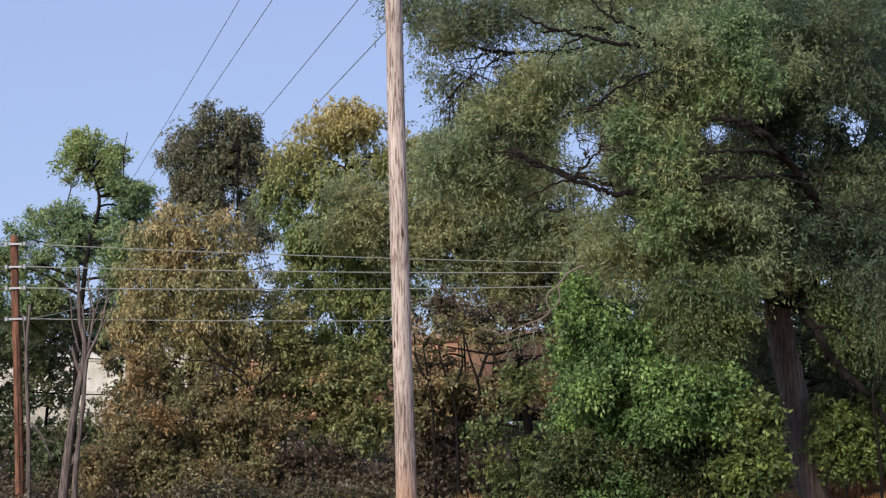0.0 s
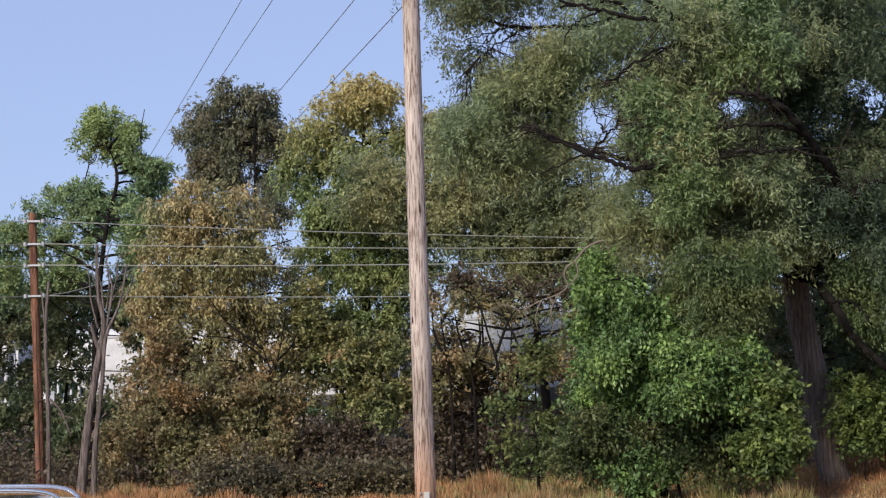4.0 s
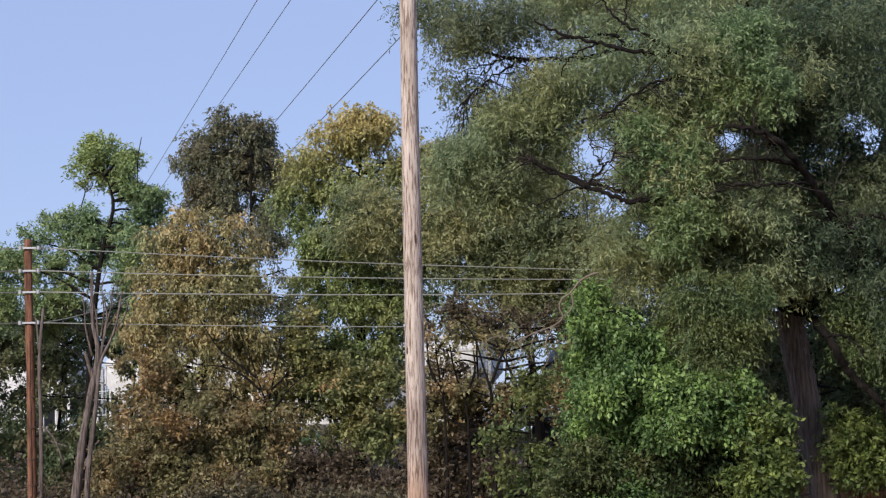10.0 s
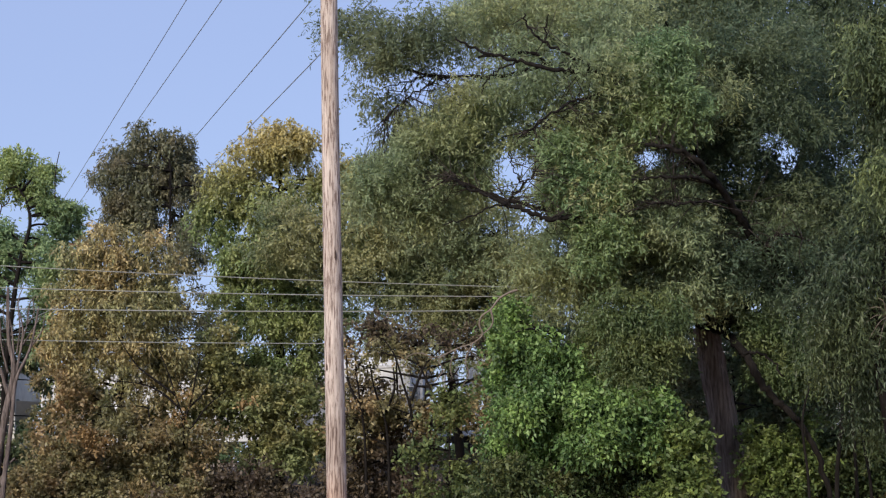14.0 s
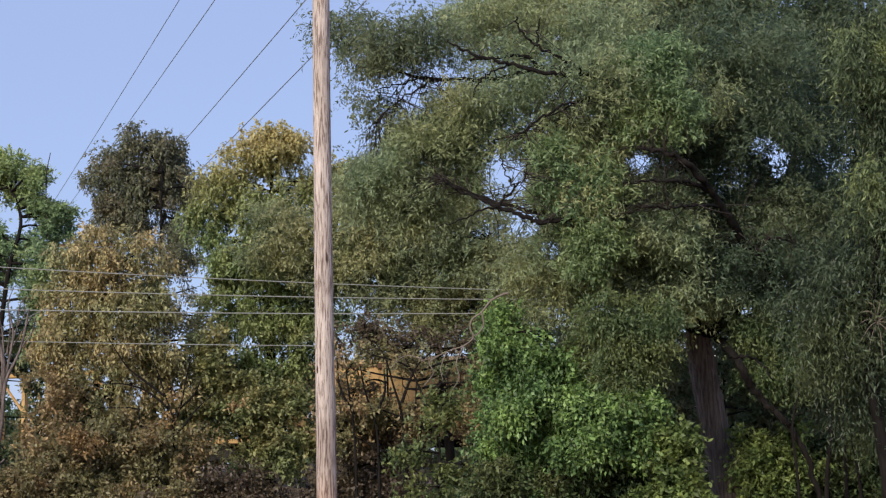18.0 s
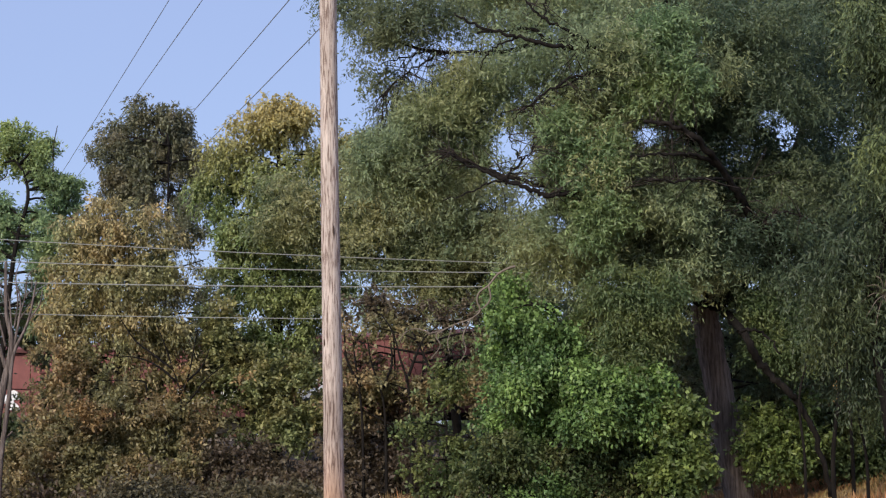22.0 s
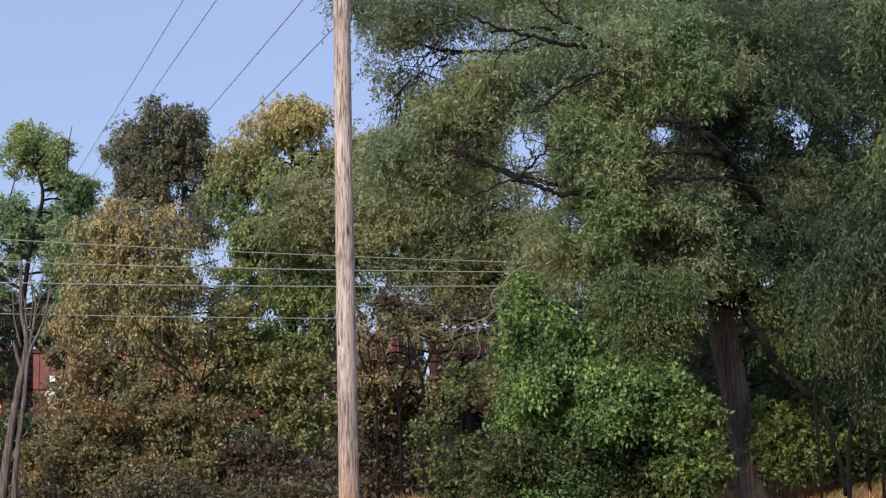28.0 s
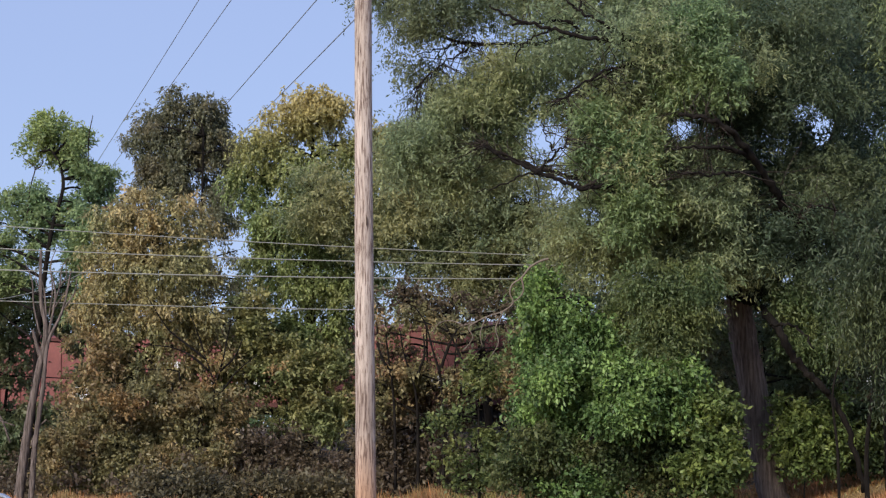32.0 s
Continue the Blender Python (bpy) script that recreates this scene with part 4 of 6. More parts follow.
WILLOW = [
    (11.4, 38.0, 10.5, 0.5, 0.7), (11.0, 38.0, 11.2, 0.4, 0.5), (11.5, 38.0, 9.2, 0.5, 0.6), (11.1, 38.0, 9.2, 0.2, 0.5), (11.4, 38.0, 7.6, 0.5, 0.6), (11.0, 38.0, 6.5, 0.3, 0.5), (11.4, 38.0, 6.1, 0.5, 0.6), (10.4, 38.0, 5.4, 0.4, 0.4), (9.8, 38.0, 5.0, 0.4, 0.4), (10.6, 38.0, 4.5, 0.4, 0.4), (10.1, 38.0, 4.1, 0.5, 0.3), (11.2, 38.0, 4.6, 0.3, 0.5), (9.5, 38.0, 4.3, 0.3, 0.2),
    (10.4, 38.5, 3.4, 0.4, 0.3), (10.9, 38.5, 2.9, 0.3, 0.4), (11.4, 38.5, 3.5, 0.3, 0.5), (12.5, 38.5, 10.5, 0.9, 1.5), (12.6, 38.5, 7.9, 0.7, 1.5), (12.5, 38.5, 5.4, 0.7, 1.5), (12.1, 38.5, 2.3, 0.6, 0.9),
]
MAPLE = [(3.67, 41.3, 4.53, 0.29, 0.26), (3.84, 41.3, 3.93, 0.34, 0.29), (4.36, 41.3, 3.79, 0.32, 0.26), (4.73, 41.3, 3.25, 0.32, 0.24), (2.81, 41.3, 4.35, 0.24, 0.34), (5.25, 41.3, 3.04, 0.29, 0.18), (3.2, 42.0, 5.0, 0.25, 0.27), (3.2, 42.0, 4.4, 0.36, 0.35), (3.1, 42.0, 3.6, 0.32, 0.35), (3.6, 42.0, 4.0, 0.4, 0.32), (4.1, 42.0, 3.4, 0.48, 0.35), (3.4, 42.0, 2.8, 0.55, 0.35), (4.2, 42.0, 2.4, 0.61, 0.37), (4.99, 40.3, 2.75, 0.5, 0.24), (5.66, 40.3, 2.71, 0.45, 0.24), (6.24, 40.3, 2.85, 0.25, 0.2), (4.89, 40.3, 1.99, 0.6, 0.35), (5.76, 40.3, 2.08, 0.45, 0.32), (3.1, 42.0, 2.0, 0.4, 0.32), (3.9, 42.0, 1.7, 0.53, 0.29), (4.6, 40.6, 2.95, 0.35, 0.2), (3.9, 40.8, 3.1, 0.35, 0.22), (3.2, 40.8, 2.7, 0.35, 0.25)]
SIDE_SHRUB = [(1.9, 46.0, 3.4, 0.35, 0.38), (2.1, 46.0, 2.8, 0.38, 0.38), (1.6, 46.0, 2.4, 0.26, 0.26), (1.2, 46.0, 1.8, 0.35, 0.26), (1.7, 46.0, 1.1, 0.44, 0.38), (2.4, 46.0, 1.5, 0.38, 0.35), (1.1, 46.0, 0.9, 0.26, 0.23), (2.1, 46.0, 0.3, 0.44, 0.25), (2.5, 46.0, 0.7, 0.3, 0.3), (1.4, 46.0, 0.2, 0.3, 0.25)]
SAPLING_A = [(6.82, 40.2, 2.07, 0.2, 0.16), (7.01, 40.2, 1.6, 0.24, 0.24), (6.54, 40.2, 0.76, 0.24, 0.25), (7.06, 40.2, 0.86, 0.24, 0.28), (6.73, 40.2, 1.37, 0.2, 0.19), (6.82, 40.2, 0.44, 0.28, 0.19)]
SAPLING_B = [(9.4, 44.0, 2.05, 0.26, 0.16), (9.7, 44.0, 1.6, 0.3, 0.24), (9.3, 44.0, 1.2, 0.16, 0.22), (9.9, 44.0, 1.2, 0.26, 0.24), (9.6, 44.0, 0.75, 0.26, 0.2), (10.2, 44.0, 1.75, 0.22, 0.2), (10.5, 44.0, 2.2, 0.16, 0.14), (10.6, 44.0, 1.25, 0.24, 0.22), (10.2, 44.0, 0.75, 0.24, 0.2)]
GOLD_TREE = [
    (-3.8, 66.0, 13.1, 1.5, 0.8), (-2.7, 66.0, 13.7, 0.8, 0.5), (-3.4, 66.0, 13.8, 0.9, 0.5), (-5.4, 66.0, 11.9, 1.0, 1.1),
    (-3.8, 66.0, 11.5, 1.7, 1.1), (-1.9, 66.0, 12.1, 0.9, 1.1), (-5.1, 66.0, 9.8, 1.1, 1.1), (-6.0, 66.0, 10.9, 0.7, 0.8),
    (-3.9, 66.0, 9.1, 1.7, 1.3), (-4.1, 66.0, 7.0, 1.4, 1.1), (-5.4, 66.0, 7.9, 0.8, 0.9), (-2.2, 66.0, 7.0, 1.3, 1.3),
    (-4.8, 66.0, 5.1, 1.3, 0.9), (-2.9, 66.0, 4.9, 1.1, 1.1), (-0.4, 66.0, 12.0, 0.8, 0.8), (-0.9, 66.0, 9.9, 1.3, 1.5),
]
OAK = [
    (-10.7, 73.5, 14.1, 0.51, 0.61), (-11.0, 73.5, 13.2, 0.42, 0.47), (-9.6, 73.5, 13.1, 0.61, 0.61), (-8.4, 73.5, 13.4, 0.61, 0.7), (-8.8, 73.5, 14.6, 0.61, 0.51),
    (-9.7, 74.0, 15.2, 0.8, 0.7), (-8.5, 74.0, 14.7, 0.9, 0.8), (-10.5, 74.0, 13.8, 1.1, 1.1), (-8.3, 74.0, 13.6, 1.1, 1.2),
    (-9.8, 74.0, 12.3, 1.4, 1.1), (-8.1, 74.0, 11.8, 0.9, 1.1), (-10.7, 74.0, 12.1, 0.8, 0.8), (-7.4, 74.0, 13.0, 0.6, 0.8),
    (-9.3, 74.0, 13.7, 0.9, 0.9),
]
BROWN_TREE = [
    (-9.6, 62.0, 9.0, 1.1, 0.9), (-8.0, 62.0, 9.0, 1.0, 0.9), (-10.3, 62.0, 7.8, 1.0, 0.8), (-8.8, 62.0, 7.2, 1.4, 1.0),
    (-7.6, 62.0, 7.4, 0.8, 0.8), (-10.4, 62.0, 6.0, 1.1, 1.0), (-8.8, 62.0, 5.4, 1.3, 0.9), (-7.5, 62.0, 5.6, 0.9, 0.9),
    (-10.7, 62.0, 4.5, 0.8, 0.7), (-9.2, 62.0, 4.0, 1.1, 0.7), (-6.9, 62.0, 4.4, 0.7, 0.6), (-10.3, 61.0, 2.3, 1.6, 0.9),
    (-8.3, 61.0, 2.5, 1.6, 0.9), (-6.6, 61.0, 2.2, 1.2, 0.9), (-11.1, 61.0, 1.0, 1.2, 1.0), (-8.9, 61.0, 0.9, 1.8, 1.1),
    (-7.0, 61.0, 0.7, 1.6, 1.0),
    (-11.0, 61.0, 4.2, 0.5, 0.6), (-10.2, 61.0, 4.3, 0.6, 0.6), (-11.1, 61.0, 3.0, 0.5, 0.6), (-10.4, 61.0, 3.2, 0.6, 0.5), 
]
MID_SHRUB = [(-5.8, 63.0, 5.6, 0.9, 0.8), (-4.6, 63.0, 3.4, 1.2, 0.6), (-6.2, 63.0, 3.4, 0.8, 0.6), (-3.0, 63.0, 2.7, 1.0, 0.5), (-5.6, 63.0, 4.7, 0.7, 0.6), (-7.2, 63.0, 3.4, 0.8, 0.5), (-3.8, 63.0, 3.9, 0.9, 0.6), (-2.5, 63.0, 3.6, 0.6, 0.6), (-4.8, 63.0, 4.3, 0.8, 0.6), (-6.8, 63.0, 4.1, 0.8, 0.4)]
FEATHER_TREE = [(-12.9, 65.0, 12.8, 1.0, 0.5), (-13.7, 65.0, 12.5, 0.6, 0.4), (-12.2, 65.0, 12.7, 0.6, 0.5), (-12.0, 65.0, 11.7, 0.6, 0.4), (-11.5, 65.0, 11.0, 0.7, 0.5), (-11.2, 65.0, 10.3, 0.5, 0.5), (-11.9, 65.0, 9.7, 0.7, 0.5), (-13.8, 65.0, 10.3, 0.9, 0.4), (-13.2, 65.0, 9.7, 0.9, 0.4), (-14.7, 65.0, 10.0, 0.7, 0.4), (-15.5, 65.0, 9.3, 0.8, 0.4), (-14.0, 65.0, 9.1, 0.9, 0.4), (-12.8, 65.0, 9.0, 0.8, 0.4), (-16.1, 65.0, 8.7, 0.8, 0.5), (-15.1, 65.0, 8.4, 0.9, 0.4), (-13.6, 65.0, 8.3, 0.8, 0.3), (-12.0, 65.0, 8.8, 0.8, 0.5), (-11.3, 65.0, 9.3, 0.6, 0.5), (-15.7, 65.0, 7.6, 0.9, 0.5), (-14.2, 65.0, 7.4, 0.8, 0.4), (-11.9, 65.0, 7.8, 0.6, 0.5), (-14.8, 65.0, 6.9, 0.9, 0.4), (-13.2, 65.0, 13.1, 0.8, 0.4), (-12.4, 65.0, 12.2, 0.7, 0.5), (-13.6, 65.0, 11.9, 0.5, 0.3), (-11.8, 65.0, 11.5, 0.7, 0.5), (-16.9, 65.0, 8.6, 0.8, 0.5), (-17.1, 65.0, 7.7, 0.9, 0.6), (-16.7, 65.0, 6.8, 0.8, 0.5), (-11.3, 65.0, 10.9, 0.5, 0.6)]
LEFT_THICKET = [
    (-17.1, 70.0, 5.9, 1.0, 0.9), (-15.9, 70.0, 6.1, 0.8, 1.0), (-18.9, 70.0, 5.0, 1.3, 1.3), (-15.3, 70.0, 4.9, 0.6, 1.0),
    (-16.2, 70.0, 3.8, 0.7, 1.1), (-17.3, 70.0, 2.3, 1.3, 1.1), (-15.8, 70.0, 1.6, 1.1, 1.2), (-19.1, 70.0, 1.9, 1.8, 1.8),
    (-14.7, 70.0, 1.8, 0.8, 1.3), (-15.1, 70.0, 0.1, 1.6, 0.9), (-12.8, 70.0, 4.9, 0.5, 1.0), (-12.6, 70.0, 3.5, 0.6, 0.6),
]
MID_THICKET = [
    (-0.5, 58.0, 4.0, 0.7, 0.6), (-0.2, 58.0, 2.9, 0.9, 0.7), (1.1, 58.0, 2.7, 0.8, 0.7), (0.7, 58.0, 1.8, 1.1, 0.7),
    (-0.8, 58.0, 1.3, 0.9, 0.9), (0.5, 58.0, 0.4, 1.1, 0.9), (1.9, 58.0, -0.2, 1.1, 0.7), (1.5, 58.0, 5.5, 1.0, 0.3),
    (-0.1, 58.0, 5.7, 0.8, 0.3), (3.0, 58.0, 5.2, 0.7, 0.5), (-0.6, 58.0, 0.0, 1.1, 0.7),
]
RIGHT_THICKET = [
    (6.9, 60.0, 5.5, 1.1, 0.8), (8.8, 60.0, 5.8, 1.3, 0.7), (10.1, 60.0, 4.2, 1.1, 1.1), (12.8, 60.0, 5.3, 1.5, 0.9),
    (12.8, 60.0, 3.4, 1.5, 1.3), (14.7, 60.0, 3.7, 1.5, 1.5), (15.3, 60.0, 1.4, 1.7, 1.5), (13.3, 60.0, -0.2, 1.7, 0.9),
    (17.0, 60.0, 4.1, 1.7, 1.9), (17.2, 60.0, 0.6, 1.7, 1.7), (10.6, 60.0, 2.7, 0.9, 1.1), (5.0, 60.0, 6.3, 0.9, 0.6),
    (18.9, 60.0, 4.4, 1.5, 3.8),
]
POLE_SIDE_BUSH = [(-0.6, 57.0, 4.6, 0.6, 0.5), (-0.4, 57.0, 3.5, 0.8, 0.6), (1.1, 57.0, 4.0, 0.6, 0.5), (2.0, 57.0, 3.0, 0.7, 0.5), (0.7, 57.0, 2.9, 1.0, 0.5), (2.6, 57.0, 4.2, 0.4, 0.7), (0.1, 57.0, 5.0, 0.6, 0.2), (1.5, 57.0, 4.7, 0.5, 0.3), (-0.8, 57.0, 2.6, 0.5, 0.7), (3.8, 57.0, 3.9, 0.5, 0.7), (3.4, 57.0, 2.7, 0.6, 0.5), (4.0, 57.0, 4.9, 0.4, 0.5), (2.7, 57.0, 3.6, 0.5, 0.5)]
OAK_LOW = [(-7.5, 72.0, 11.1, 0.46, 0.5), (-7.1, 72.0, 10.1, 0.37, 0.5), (-7.8, 72.0, 9.8, 0.37, 0.41), (-7.0, 72.0, 7.3, 0.32, 0.46), (-7.6, 72.0, 7.8, 0.23, 0.27), (-7.8, 72.0, 10.1, 0.7, 0.7), (-7.1, 72.0, 8.7, 0.6, 0.8), (-8.3, 72.0, 7.5, 0.5, 0.6), (-7.3, 72.0, 7.3, 0.5, 0.4), (-7.9, 72.0, 5.7, 0.9, 0.6), (-6.6, 72.0, 6.6, 0.7, 0.7), (-6.2, 72.0, 7.5, 0.6, 0.7), (-8.6, 72.0, 9.2, 0.6, 0.9)]
RIGHT_THICKET += [(7.5, 60.0, 5.5, 1.1, 0.8), (9.6, 60.0, 4.9, 1.1, 0.9), (10.6, 60.0, 5.4, 0.8, 0.9), (12.4, 60.0, 4.2, 1.0, 1.0), (7.5, 60.0, 4.3, 1.3, 1.0), (6.0, 60.0, 5.5, 1.0, 0.8), (14.0, 60.0, 5.3, 1.1, 1.1)]
FEATHER_TREE += [(-12.7, 67.0, 6.9, 0.7, 0.7), (-12.2, 67.0, 5.8, 0.6, 0.6), (-14.7, 67.0, 6.9, 1.0, 0.6), (-15.9, 67.0, 6.5, 1.0, 0.6), (-13.2, 67.0, 6.5, 0.5, 0.5)]
BIG_SIDE = [(13.1, 48.0, 11.8, 1.4, 1.7), (14.6, 48.0, 11.3, 1.7, 2.1), (12.9, 48.0, 8.8, 1.1, 1.4), (11.3, 47.0, 9.8, 0.9, 0.9), (11.6, 47.0, 8.0, 0.9, 0.9), (10.9, 47.0, 6.6, 0.9, 0.9), (12.3, 47.0, 6.6, 0.9, 0.8), (12.0, 46.0, 5.0, 0.9, 0.7), (11.2, 47.0, 11.6, 1.0, 1.0), (14.4, 48.0, 8.0, 1.5, 2.0), (13.3, 48.0, 6.2, 1.2, 1.2), (15.6, 48.0, 5.5, 1.6, 2.0)]
LEFT_THICKET += [(-14.9, 70.0, 6.3, 0.6, 0.6), (-14.2, 70.0, 5.8, 0.6, 0.5), (-13.5, 70.0, 6.1, 0.6, 0.6), (-13.4, 70.0, 5.4, 0.4, 0.4), (-15.4, 70.0, 5.4, 0.4, 0.4), (-16.9, 71.0, 5.0, 0.9, 0.9), (-15.1, 71.0, 3.8, 0.6, 0.9), (-17.4, 71.0, 3.9, 0.9, 0.9), (-18.3, 71.0, 6.4, 1.0, 0.9), (-15.9, 71.0, 0.3, 1.1, 0.9), (-13.8, 71.0, 1.6, 0.7, 1.1)]
FEATHER_TREE += [(-11.6, 63.5, 7.6, 0.6, 0.8), (-11.4, 63.5, 6.3, 0.4, 0.7), (-12.0, 63.5, 5.8, 0.4, 0.4), (-11.8, 63.5, 8.8, 0.6, 0.6)]
MID_SHRUB += [(-3.0, 63.0, 1.8, 0.9, 0.6), (-1.8, 63.0, 2.3, 0.6, 0.6), (-4.0, 63.0, 2.0, 0.7, 0.5)]
BIG_LOW_FRINGE = [(9.1, 42.5, 4.8, 0.4, 0.3), (9.8, 42.5, 4.5, 0.5, 0.4), (10.2, 42.5, 3.8, 0.4, 0.4), (9.6, 42.5, 3.7, 0.3, 0.2), (6.4, 42.0, 4.3, 0.7, 0.4), (5.8, 42.0, 4.4, 0.8, 0.4), (5.6, 40.6, 5.1, 0.5, 0.3), (6.4, 40.6, 4.8, 0.5, 0.4), (6.0, 40.6, 4.1, 0.5, 0.4), (5.7, 40.6, 3.4, 0.4, 0.2)]
NEAR_THICKET = [(9.8, 46.8, 4.1, 0.36, 0.36), (10.4, 46.8, 3.5, 0.39, 0.39), (10.0, 46.8, 2.8, 0.39, 0.3), (11.1, 46.8, 2.7, 0.39, 0.33), (8.5, 46.8, 3.7, 0.21, 0.39), (8.3, 46.8, 2.8, 0.18, 0.36), (11.3, 46.8, 3.6, 0.36, 0.36), (8.1, 50.0, 3.8, 0.8, 0.8), (8.5, 50.0, 2.2, 0.7, 0.9), (7.4, 50.0, 4.6, 1.0, 0.6), (10.5, 50.0, 3.4, 0.8, 0.7), (11.4, 50.0, 2.6, 1.0, 1.0), (6.2, 50.0, 4.5, 1.0, 0.6), (12.2, 50.0, 3.7, 1.0, 1.1), (12.7, 50.0, 0.8, 1.3, 1.1), (11.0, 50.0, 4.5, 1.0, 0.5), (8.6, 50.0, 1.0, 0.6, 0.6)]

# gaps fitted to the camera's view, through which sky and train show: x, y, z, half width, half height
BIG_GAPS = [(8.4, 43.0, 4.65, 0.6, 0.42), (7.8, 43.0, 4.5, 0.4, 0.26), (3.4, 43.0, 8.45, 0.7, 0.6), (3.0, 43.0, 7.9, 0.35, 0.3), (3.9, 43.0, 7.4, 0.46, 0.49), (4.5, 43.0, 6.7, 0.3, 0.3), (5.5, 43.0, 8.8, 0.16, 0.14), (6.7, 43.0, 8.8, 0.4, 0.36), (9.85, 43.0, 9.2, 0.46, 0.36), (10.2, 43.0, 8.75, 0.34, 0.46), (0.6, 43.0, 10.8, 1.03, 0.36), (-0.1, 43.0, 9.5, 0.66, 0.49), (1.2, 43.0, 10.4, 0.3, 0.19), (-0.1, 43.0, 11.7, 0.27, 0.19), (2.2, 43.0, 8.8, 0.14, 0.11), (5.8, 43.0, 5.2, 0.55, 0.23), (6.8, 43.0, 4.0, 0.19, 0.19), (9.2, 43.0, 5.1, 0.27, 0.19), (5.3, 43.0, 4.3, 0.19, 0.19), (4.8, 43.0, 12.0, 0.19, 0.11)]
LOCUST_GAPS = [(5.0, 62.0, 11.4, 0.87, 0.95), (5.6, 62.0, 9.9, 0.71, 0.79), (6.5, 62.0, 9.0, 0.51, 0.51), (-0.2, 62.0, 13.0, 0.95, 0.71), (8.3, 62.0, 6.8, 0.79, 0.34), (0.4, 62.0, 4.6, 1.5, 0.55), (2.4, 62.0, 5.2, 0.8, 0.28)]
BRUSH_GAPS = [(-0.1, 57.5, 4.3, 1.1, 0.66), (1.2, 57.5, 4.1, 0.91, 0.51), (2.5, 57.5, 5.0, 0.84, 0.4), (-0.6, 57.5, 4.8, 0.55, 0.4)]
BROWN_GAPS = [(-6.7, 62.0, 4.2, 0.35, 0.47), (-7.0, 62.0, 3.4, 0.39, 0.32), (-6.1, 62.0, 5.3, 0.2, 0.2), (-9.1, 62.0, 4.6, 0.2, 0.2), (-11.4, 62.0, 4.3, 0.39, 0.59), (-11.3, 62.0, 2.7, 0.35, 0.2), (-9.3, 62.0, 4.4, 0.28, 0.16)]
GOLD_GAPS = [(-7.1, 66.0, 7.9, 0.29, 0.46), (-7.7, 66.0, 7.0, 0.25, 0.34), (-7.0, 66.0, 6.2, 0.46, 0.29), (-6.1, 66.0, 5.9, 0.25, 0.21), (-6.0, 66.0, 8.1, 0.42, 0.29), (-8.2, 66.0, 6.3, 0.17, 0.21), (-7.1, 66.0, 4.4, 0.35, 0.45), (-7.4, 66.0, 3.5, 0.38, 0.3)]
LEFT_GAPS = [(-17.7, 70.0, 4.2, 0.4, 0.4), (-16.1, 70.0, 3.8, 0.22, 0.22), (-15.8, 70.0, 4.3, 0.18, 0.18), (-16.0, 70.0, 3.0, 0.31, 0.22), (-15.2, 70.0, 2.9, 0.22, 0.18), (-17.4, 70.0, 3.0, 0.22, 0.18), (-14.9, 70.0, 4.6, 0.18, 0.22), (-13.8, 70.0, 4.4, 0.49, 0.67), (-12.8, 70.0, 2.6, 0.4, 0.18)]
BIG_CREST = [(6.2, 40.8, 11.0, 0.34, 0.26), (6.7, 40.8, 10.5, 0.49, 0.34), (6.4, 40.8, 9.8, 0.44, 0.34), (7.0, 40.8, 11.0, 0.44, 0.26), (7.2, 40.8, 10.0, 0.39, 0.36), (6.3, 40.8, 9.4, 0.31, 0.2), (7.3, 40.8, 9.3, 0.31, 0.26),
    (4.5, 40.8, 8.8, 0.39, 0.29), (5.0, 40.8, 8.0, 0.52, 0.39), (4.4, 40.8, 8.0, 0.3, 0.3), (5.4, 40.8, 8.4, 0.34, 0.2), (5.6, 40.8, 7.5, 0.34, 0.23), (4.8, 40.8, 7.4, 0.3, 0.18), (5.3, 40.8, 6.7, 0.47, 0.26), (5.0, 40.8, 6.2, 0.39, 0.23)]
FOOT_OLIVE = [(-11.6, 59.5, 1.2, 0.49, 0.26), (-11.8, 59.5, 0.5, 0.38, 0.38), (-10.8, 59.5, 0.8, 0.53, 0.38), (-11.3, 59.5, -0.1, 0.49, 0.38), (-10.2, 59.5, 0.2, 0.57, 0.45), (-10.5, 59.5, -0.5, 0.49, 0.26), (-9.3, 59.5, 0.3, 0.64, 0.42), (-9.5, 59.5, -0.4, 0.61, 0.38), (-8.4, 59.5, -0.1, 0.61, 0.38), (-8.2, 59.5, 0.6, 0.53, 0.26), (-8.5, 59.5, -0.5, 0.49, 0.26), (-7.2, 59.5, 0.1, 0.49, 0.34), (-7.3, 59.5, -0.5, 0.45, 0.3), (-9.7, 59.5, 1.1, 0.57, 0.26), (-6.3, 59.5, 0.5, 0.42, 0.26)]
FOOT_BRUSH = [(-6.5, 60.0, -0.3, 0.5, 0.3), (-5.6, 60.0, 0.3, 0.5, 0.3), (-4.6, 60.0, -0.2, 0.57, 0.3), (-3.7, 60.0, 0.3, 0.46, 0.3), (-2.9, 60.0, -0.3, 0.46, 0.3), (-5.2, 60.0, 0.9, 0.4, 0.3), (-2.4, 60.0, 0.2, 0.27, 0.38), (-4.0, 60.0, 1.0, 0.4, 0.3)]
DRY_LEAVES = [(-9.8, 58.8, 2.6, 0.26, 0.15), (-9.2, 58.8, 2.5, 0.26, 0.19), (-9.4, 58.8, 2.7, 0.22, 0.15), (-6.5, 60.0, 3.8, 0.19, 0.31), (-6.8, 60.0, 3.3, 0.19, 0.19), (-4.4, 60.0, 3.6, 0.19, 0.23)]
TUFT = [(3.9, 41.0, 0.45, 0.37, 0.23), (3.5, 41.0, 0.2, 0.26, 0.16), (4.2, 41.0, 0.0, 0.34, 0.16), (3.8, 41.0, -0.3, 0.3, 0.2)]


